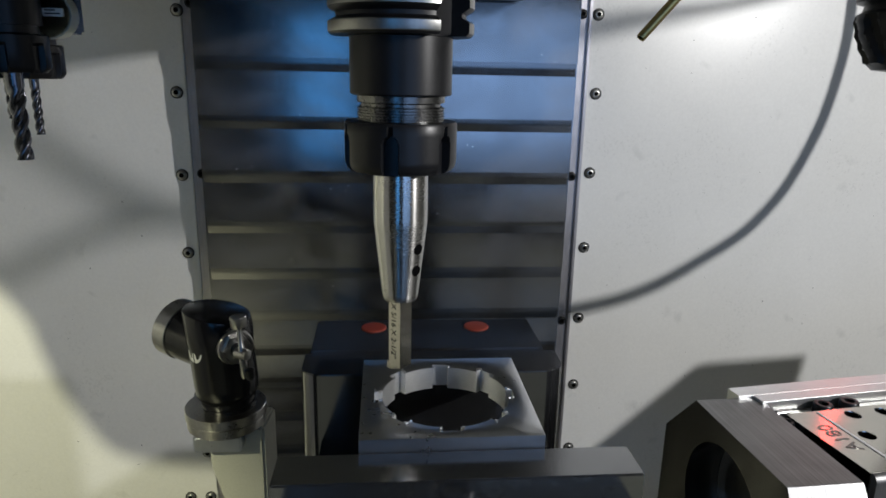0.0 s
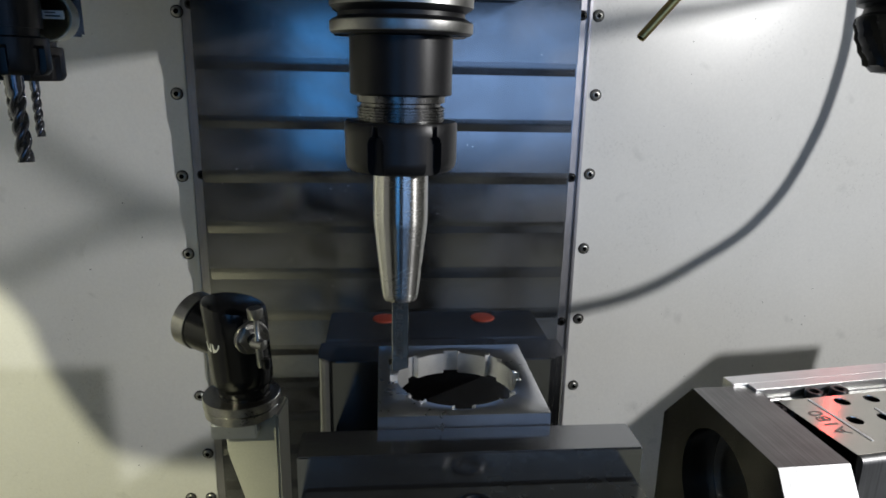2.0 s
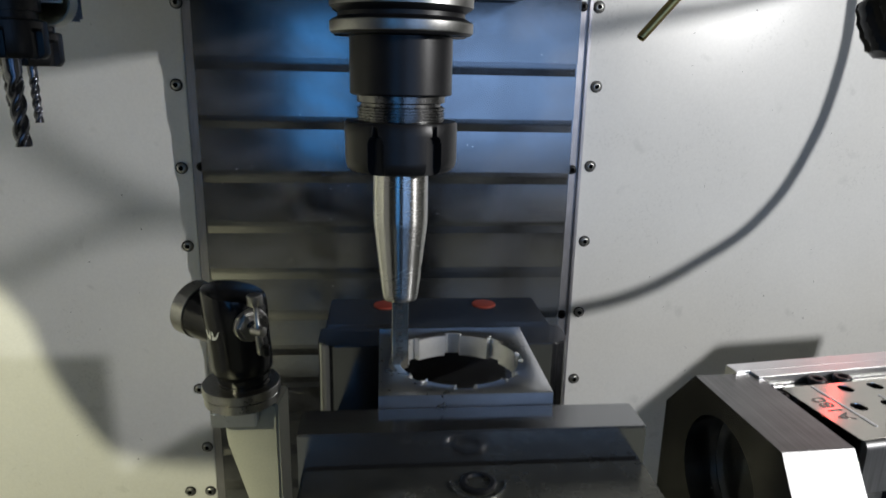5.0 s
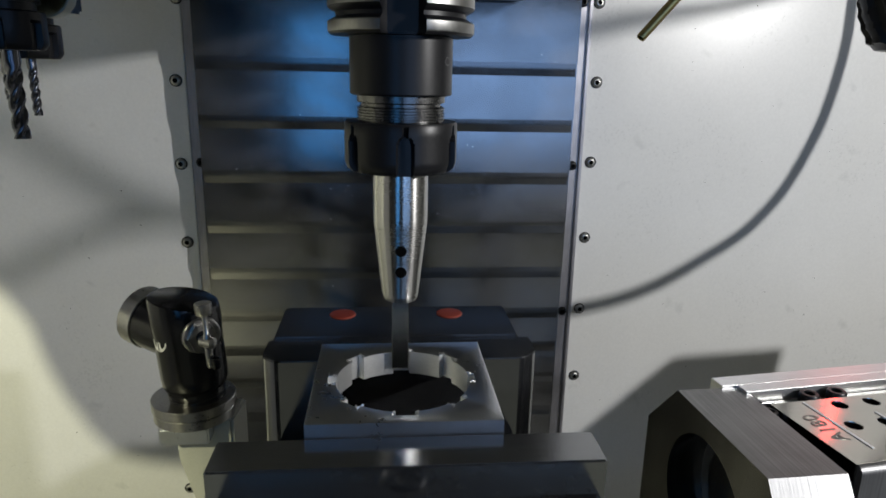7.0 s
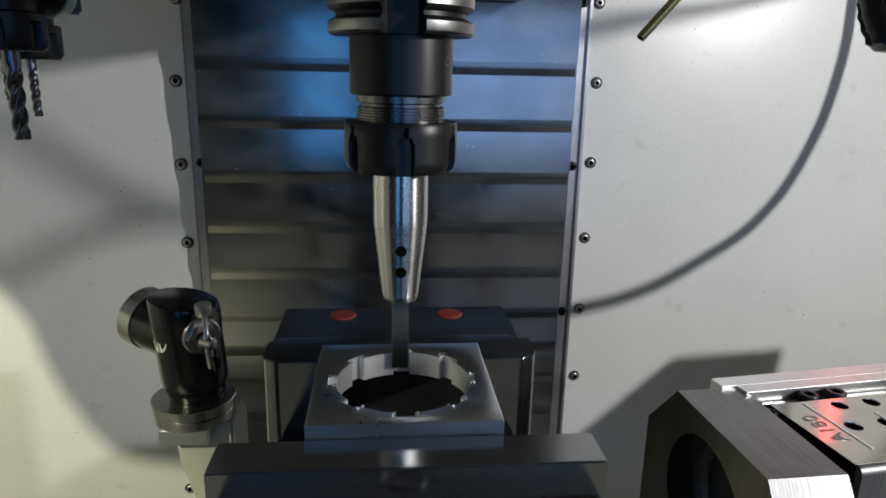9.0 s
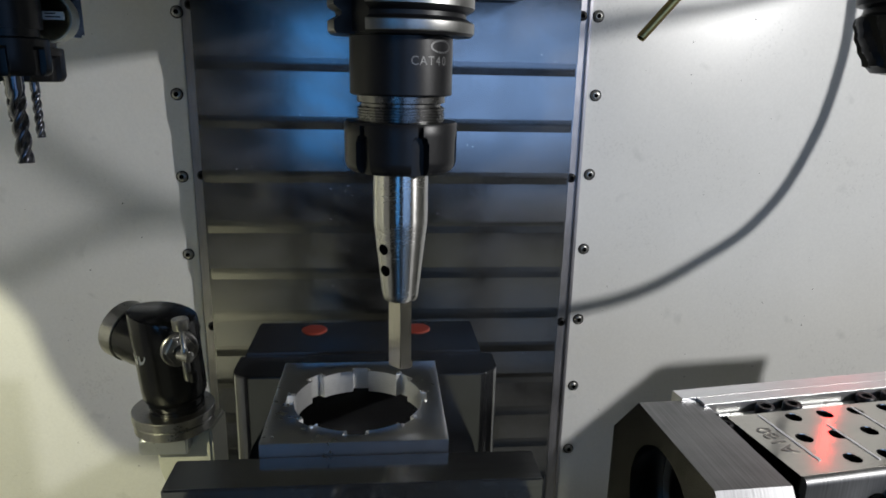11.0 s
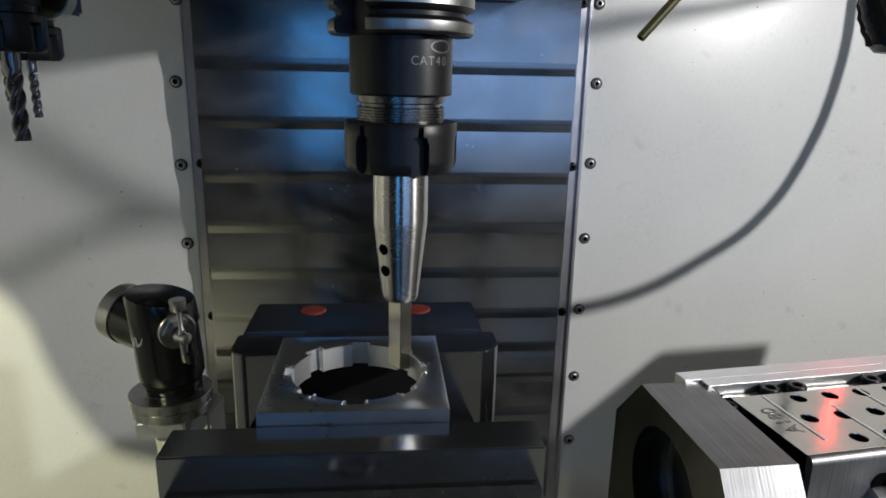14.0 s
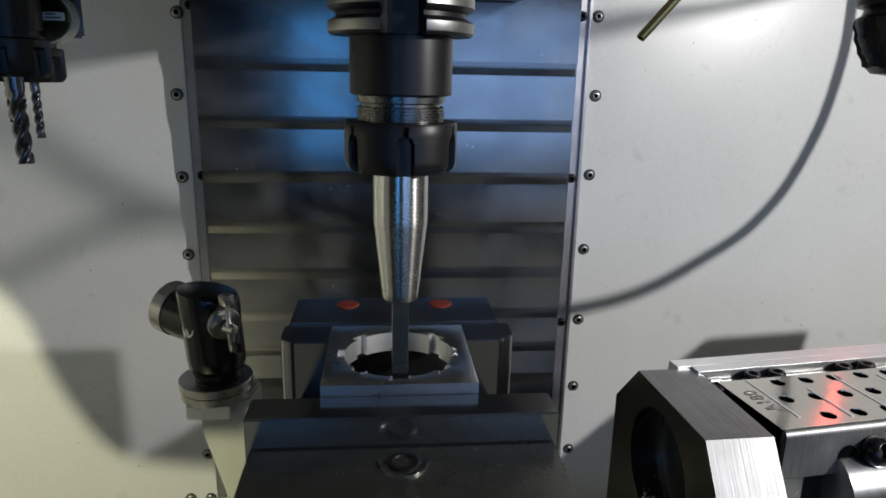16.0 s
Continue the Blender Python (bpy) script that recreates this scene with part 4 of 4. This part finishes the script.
def plate_with_holes(bm, x0, x1, y0, y1, z0, z1, holes, r):
    """A slab cut into cells, each with a round hole, so that every hole goes through."""
    n = 24
    rows = sorted({y for _, y in holes})
    cuts_y = [y0] + [(a + b) / 2 for a, b in zip(rows, rows[1:])] + [y1]
    for j, y in enumerate(rows):
        xs = sorted(x for x, yy in holes if yy == y)
        cx = [x0] + [(a + b) / 2 for a, b in zip(xs, xs[1:])] + [x1]
        for i, x in enumerate(xs):
            a0, a1, b0, b1 = cx[i], cx[i + 1], cuts_y[j], cuts_y[j + 1]
            ang = sorted([2 * math.pi * k / n for k in range(n)] + [math.atan2(v - y, u - x) % (2 * math.pi) for u in (a0, a1) for v in (b0, b1)])
            hi, ho, lo, li = [], [], [], []
            for a in ang:
                c, s = math.cos(a), math.sin(a)
                k = min((a1 - x) / c if c > 1e-9 else 1e9, (a0 - x) / c if c < -1e-9 else 1e9, (b1 - y) / s if s > 1e-9 else 1e9, (b0 - y) / s if s < -1e-9 else 1e9)
                ho.append(bm.verts.new((x + c * k, y + s * k, z1)))
                hi.append(bm.verts.new((x + c * r * 1.06, y + s * r * 1.06, z1)))
                lo.append(bm.verts.new((x + c * r, y + s * r, z1 - 0.0006)))
                li.append(bm.verts.new((x + c * r, y + s * r, z0)))
            for p, q in ((ho, hi), (hi, lo), (lo, li)):
                for t in range(len(ang)):
                    k = (t + 1) % len(ang)
                    bm.faces.new((p[t], p[k], q[k], q[t]))
    for a, b in (((x0, y0), (x1, y0)), ((x1, y0), (x1, y1)), ((x1, y1), (x0, y1)), ((x0, y1), (x0, y0))):
        bm.faces.new([bm.verts.new((*p, z)) for p, z in ((a, z0), (b, z0), (b, z1), (a, z1))])
    bmesh.ops.recalc_face_normals(bm, faces=bm.faces)


fixture()


def rotary_drive():
    """Drive unit at the far end of the fixture; its shadow falls on the wall."""
    ob = thing("rotary_drive", (0.64, 0.19, TABLE_Z), "grey rotary drive unit at the end of the fixture", "rotary drive")
    g = -TABLE_Z
    bm = bmesh.new()
    prism(bm, [(-0.144, 0.0), (0.115, 0.0), (0.115, g + 0.060), (0.119, g + 0.090), (0.006, g + 0.083), (-0.144, g - 0.054)], -0.03, 0.0, 0.002, Matrix(((1, 0, 0, 0), (0, 0, 1, 0), (0, 1, 0, 0), (0, 0, 0, 1))))
    part("drive_housing", bm, PAINT2, ob)
    OFF_TABLE.append(ob)


rotary_drive()


def bore_swarf():
    rng = random.Random(7)
    bm = bmesh.new()
    for k in range(140):
        a = radians(-90 + rng.gauss(0, 16))
        rr = 0.0448 - abs(rng.gauss(0, 0.004))
        bb = bmesh.new()
        bmesh.ops.create_cube(bb, size=1)
        w = rng.uniform(0.0006, 0.0022)
        for v in bb.verts:
            v.co = Vector((v.co.x * w, v.co.y * 0.0005, v.co.z * w * rng.uniform(0.4, 2.0)))
        merge(bm, bb, pose(rng.uniform(0.002, 0.024), 0.060 + rr * math.cos(a), -0.005 + rr * math.sin(a), rng.uniform(0, 180), rng.uniform(0, 180), rng.uniform(0, 180)))
    ob = solid("bore_swarf", bm, CHIP, "curled metal swarf lying in the bore of the end plate", "swarf", "stuff", pose(0.2190, 0.005, 0, 0, 0, 2.5))
    OFF_TABLE.append(ob)


bore_swarf()

# fine swarf stuck to the way covers and the walls
rng = random.Random(11)
bm = bmesh.new()
for k in range(70):
    x, z = (rng.gauss(-0.07, 0.05), rng.gauss(0.11, 0.06)) if k % 2 else (rng.uniform(-0.22, 0.22), rng.uniform(-0.15, 0.33))
    n = min(range(len(EDGES)), key=lambda i: abs(EDGES[i] + 0.035 - z))
    bb = bmesh.new()
    bmesh.ops.create_cube(bb, size=1)
    r = rng.uniform(0.0003, 0.0008)
    for v in bb.verts:
        v.co = Vector((v.co.x * r, v.co.y * 0.0006, v.co.z * r * rng.uniform(0.5, 1.6)))
    merge(bm, bb, pose(x, 0.5221 + COVER_STEP * n, max(z, EDGES[n] + 0.017), rng.uniform(-30, 30), rng.uniform(-60, 60), rng.uniform(-30, 30)))
solid("swarf", bm, CHIP, "fine bright metal swarf stuck to the way covers", "swarf", "stuff")


# dark specks of dirt on the painted walls
bm = bmesh.new()
for k in range(80):
    x = rng.uniform(-0.55, -0.30) if k % 3 == 0 else rng.uniform(0.28, 0.70)
    z = rng.uniform(-0.33, 0.36)
    r = rng.choice((0.0003, 0.0003, 0.0004, 0.0005, 0.0008))
    bb = bmesh.new()
    bmesh.ops.create_circle(bb, cap_ends=True, segments=7, radius=r)
    for v in bb.verts:
        v.co *= rng.uniform(0.7, 1.3)
    bmesh.ops.solidify(bb, geom=bb.faces[:], thickness=0.0002)
    merge(bm, bb, pose(x, WALL_Y - 0.0003, z, 90, 0, 0) @ pose(0, 0, 0, 0, 0, rng.uniform(0, 180)))
OFF_WALL.append(solid("dirt_specks", bm, RUBBER, "small dark specks of dirt on the painted walls", "dirt", "stuff"))


# ---------------------------------------------------------------- what moves
def motions():
    # seconds, and millimetres of the table's travel in x, y and of the head's stroke in z
    OFFSETS = (
        (0, 0, 0, 0), (0.1, 0.1, 0.9, -0.2), (0.2, 0.1, 0.7, 2), (0.3, 0.1, -0.2, 10.5), (0.4, 0.1, -0.4, 13),
        (0.5, 0.2, -1, 10.5), (0.6, 0.1, 0.7, 1.8), (0.7, 0.1, 1, -0.7), (0.8, 0.1, 1.4, -4.5), (0.9, 0.1, 2.1, -11.6),
        (1, 0.3, 2.7, -11.6), (1.1, 3, 11.8, -11.6), (1.2, 6, 18.8, -11.6), (1.3, 7.8, 22.6, -10.5), (1.4, 8.1, 22.5, -5),
        (1.5, 7.7, 21.4, -1.5), (1.9, 8.1, 22.1, -1.5), (2, 7.7, 21.6, -1.6), (2.1, 8.1, 22, -0.3), (2.2, 8.1, 21.3, 6.5),
        (2.3, 8.1, 20.7, 13), (2.4, 8.1, 20.8, 12.5), (2.5, 7.7, 20.5, 6.6), (2.6, 8.1, 22, 0), (2.7, 8.1, 22.1, -1),
        (2.8, 8.1, 21.7, 3.3), (2.9, 8.1, 21, 10), (3, 8, 20.5, 13.6), (3.1, 8.1, 21, 10), (3.2, 8.1, 21.8, 2),
        (3.3, 8.1, 22.1, -1), (3.4, 8.1, 21.9, 1.1), (3.5, 8.3, 21.3, 7.5), (3.6, 8.1, 20.8, 12.5), (3.7, 8.1, 20.7, 12.9),
        (3.8, 8.1, 21.4, 5.5), (3.9, 8.1, 22.1, -0.6), (4, 8.3, 22, -1.5), (4.1, 8.1, 21.6, 4), (4.2, 8.5, 21.6, 11.5),
        (4.3, 8.1, 20.7, 13.4), (4.4, 8.1, 21.2, 8), (4.5, 8.1, 21.9, 1), (4.6, 8.1, 22.1, -1.3), (4.7, 8.1, 21.7, 3),
        (4.8, 8.1, 21, 10), (4.9, 8.1, 20.6, 13.6), (5, 8.1, 21.1, 9), (5.1, 8.1, 21.8, 2), (5.2, 8.1, 22.3, -3),
        (5.3, 8.1, 22.9, -9), (5.35, 8.1, 23, -10.3), (5.4, 5.4, 20.4, -11.6), (5.5, 0, 14.8, -11.6), (5.7, -14, -1.2, -11.6),
        (5.85, -20.5, -9, -11.6), (5.9, -20.5, -9, -11.6), (6, -20.5, -9.1, -11), (6.1, -20.5, -9.6, -6), (6.2, -20.5, -10.1, -1.5),
        (6.3, -20.6, -10, -0.5), (6.5, -20.4, -9.4, -0.9), (6.7, -20.5, -10.1, -1), (6.8, -20.5, -10.3, 0.6), (6.9, -20.5, -11.3, 11.2),
        (7, -20.5, -11.7, 14.4), (7.1, -20.5, -11.3, 11.4), (7.2, -20.5, -10.6, 4), (7.3, -20.5, -10.1, -0.7), (7.4, -20.5, -10.1, -0.7),
        (7.5, -20.3, -10.3, 6.6), (7.6, -20.5, -11.5, 12.5), (7.7, -20.5, -11.5, 13), (7.8, -20.5, -11, 7.5), (7.9, -20.5, -10.3, 0.6),
        (8, -20.5, -10, -1.1), (8.1, -20.5, -10.5, 3), (8.2, -20.5, -11.1, 9), (8.3, -20.5, -11.6, 13.9), (8.4, -20.5, -11.3, 11),
        (8.5, -20.6, -10.7, 4.2), (8.6, -20.5, -10.1, -0.7), (8.7, -20.5, -10.2, 0), (8.8, -20.5, -10.8, 5.5), (8.9, -20.5, -11.4, 12),
        (9, -20.4, -11.6, 13.9), (9.1, -20.5, -11, 7.5), (9.2, -20.5, -10.4, 0.6), (9.3, -20.5, -10.1, -1), (9.4, -20.5, -10.5, 3),
        (9.5, -20.5, -11.2, 10), (9.6, -20.5, -11.6, 13.6), (9.7, -20.5, -11.1, 9), (9.8, -20.5, -10.4, 2), (9.9, -20.5, -9.9, -3),
        (10, -20.5, -9.3, -9), (10.05, -20.5, -9.2, -10.3), (10.1, -22.7, -7.8, -11.6), (10.2, -27, -5.2, -11.6), (10.4, -38, 2.3, -11.6),
        (10.5, -41.1, 3.6, -11.6), (10.6, -41.1, 3.5, -11), (10.7, -41.1, 3, -6), (10.8, -41.1, 2.6, -2.2), (11, -41.1, 2.6, -2.2),
        (11.1, -41.1, 2.5, -1), (11.2, -41.1, 1.9, 5), (11.3, -40.7, 2.1, 9.4), (11.4, -41.1, 1.1, 13), (11.5, -40.8, 1.7, 10.7),
        (11.6, -41.1, 2, 3.8), (11.7, -41.1, 2.6, -2), (11.8, -41.1, 2.6, -2), (11.9, -41.1, 1.9, 5.2), (12, -40.8, 1.7, 12.1),
        (12.1, -41.1, 1.1, 12.5), (12.2, -41.1, 1.7, 7), (12.3, -41.1, 2.4, 0.2), (12.4, -41.1, 2.6, -2.2), (12.5, -40.9, 2.9, 1),
        (12.6, -41.1, 1.4, 10), (12.7, -41.1, 1.1, 13), (12.8, -41.1, 1.3, 11), (12.9, -41.1, 2, 4), (13, -40.7, 3.2, -2.3),
        (13.1, -41.1, 2.5, -1.5), (13.2, -41.1, 1.8, 6), (13.3, -41.1, 1.2, 12), (13.4, -41.1, 1.1, 12.5), (13.5, -41.1, 1.8, 6.4),
        (13.6, -41.1, 2.5, -1.2), (13.7, -41.1, 2.6, -2.4), (13.8, -41.1, 2.4, 0.2), (13.9, -41.1, 1.4, 10), (14, -41.2, 0.9, 13),
        (14.1, -41.1, 1.6, 8), (14.2, -41.1, 2.3, 1), (14.3, -41.1, 2.6, -2), (14.4, -41.1, 1.8, -6), (14.5, -40.5, 4.4, -11.1),
        (14.6, -40.5, 5, -12.5), (14.7, -38.5, 12, -12.6), (14.8, -35, 22, -12.7), (14.9, -31.5, 31, -12.7), (15, -28.4, 37.3, -13.7),
        (15.1, -25, 45, -9.5), (15.2, -22.5, 50.5, -6), (15.3, -21.2, 54, -3.4), (15.4, -20.8, 55, -3), (15.5, -20.8, 55.2, -3),
        (16, -20.8, 55.4, -2.6),
    )
    for ob in OFF_TABLE:
        home = ob.matrix_basis.copy()
        walk(ob, [(t, pose(x / 1000, y / 1000, z / 1000) @ home) for t, x, y, z in OFFSETS])
    for ob in OFF_WALL:
        home = ob.matrix_basis.copy()
        walk(ob, [(t, pose(0, 0, z / 1000) @ home) for t, x, y, z in OFFSETS])
    # the spindle turns the broach's tooth towards the keyway to be cut
    walk(HOLDER, [(t, pose(0, 0, 0.172, 0, 0, a)) for t, a in (
        (0, 135), (1.5, 135), (1.6, 148), (1.7, 170), (1.8, 180), (4.2, 180), (6.1, 180), (6.2, 170), (6.3, 125), (6.4, 94), (6.5, 90),
        (9.2, 90), (10.2, 90), (10.3, 80), (10.4, 50), (10.5, 45), (11.3, 45), (15.4, 45), (15.5, 30), (15.6, -15), (15.7, -70), (15.8, -90), (16, -90))])


motions()
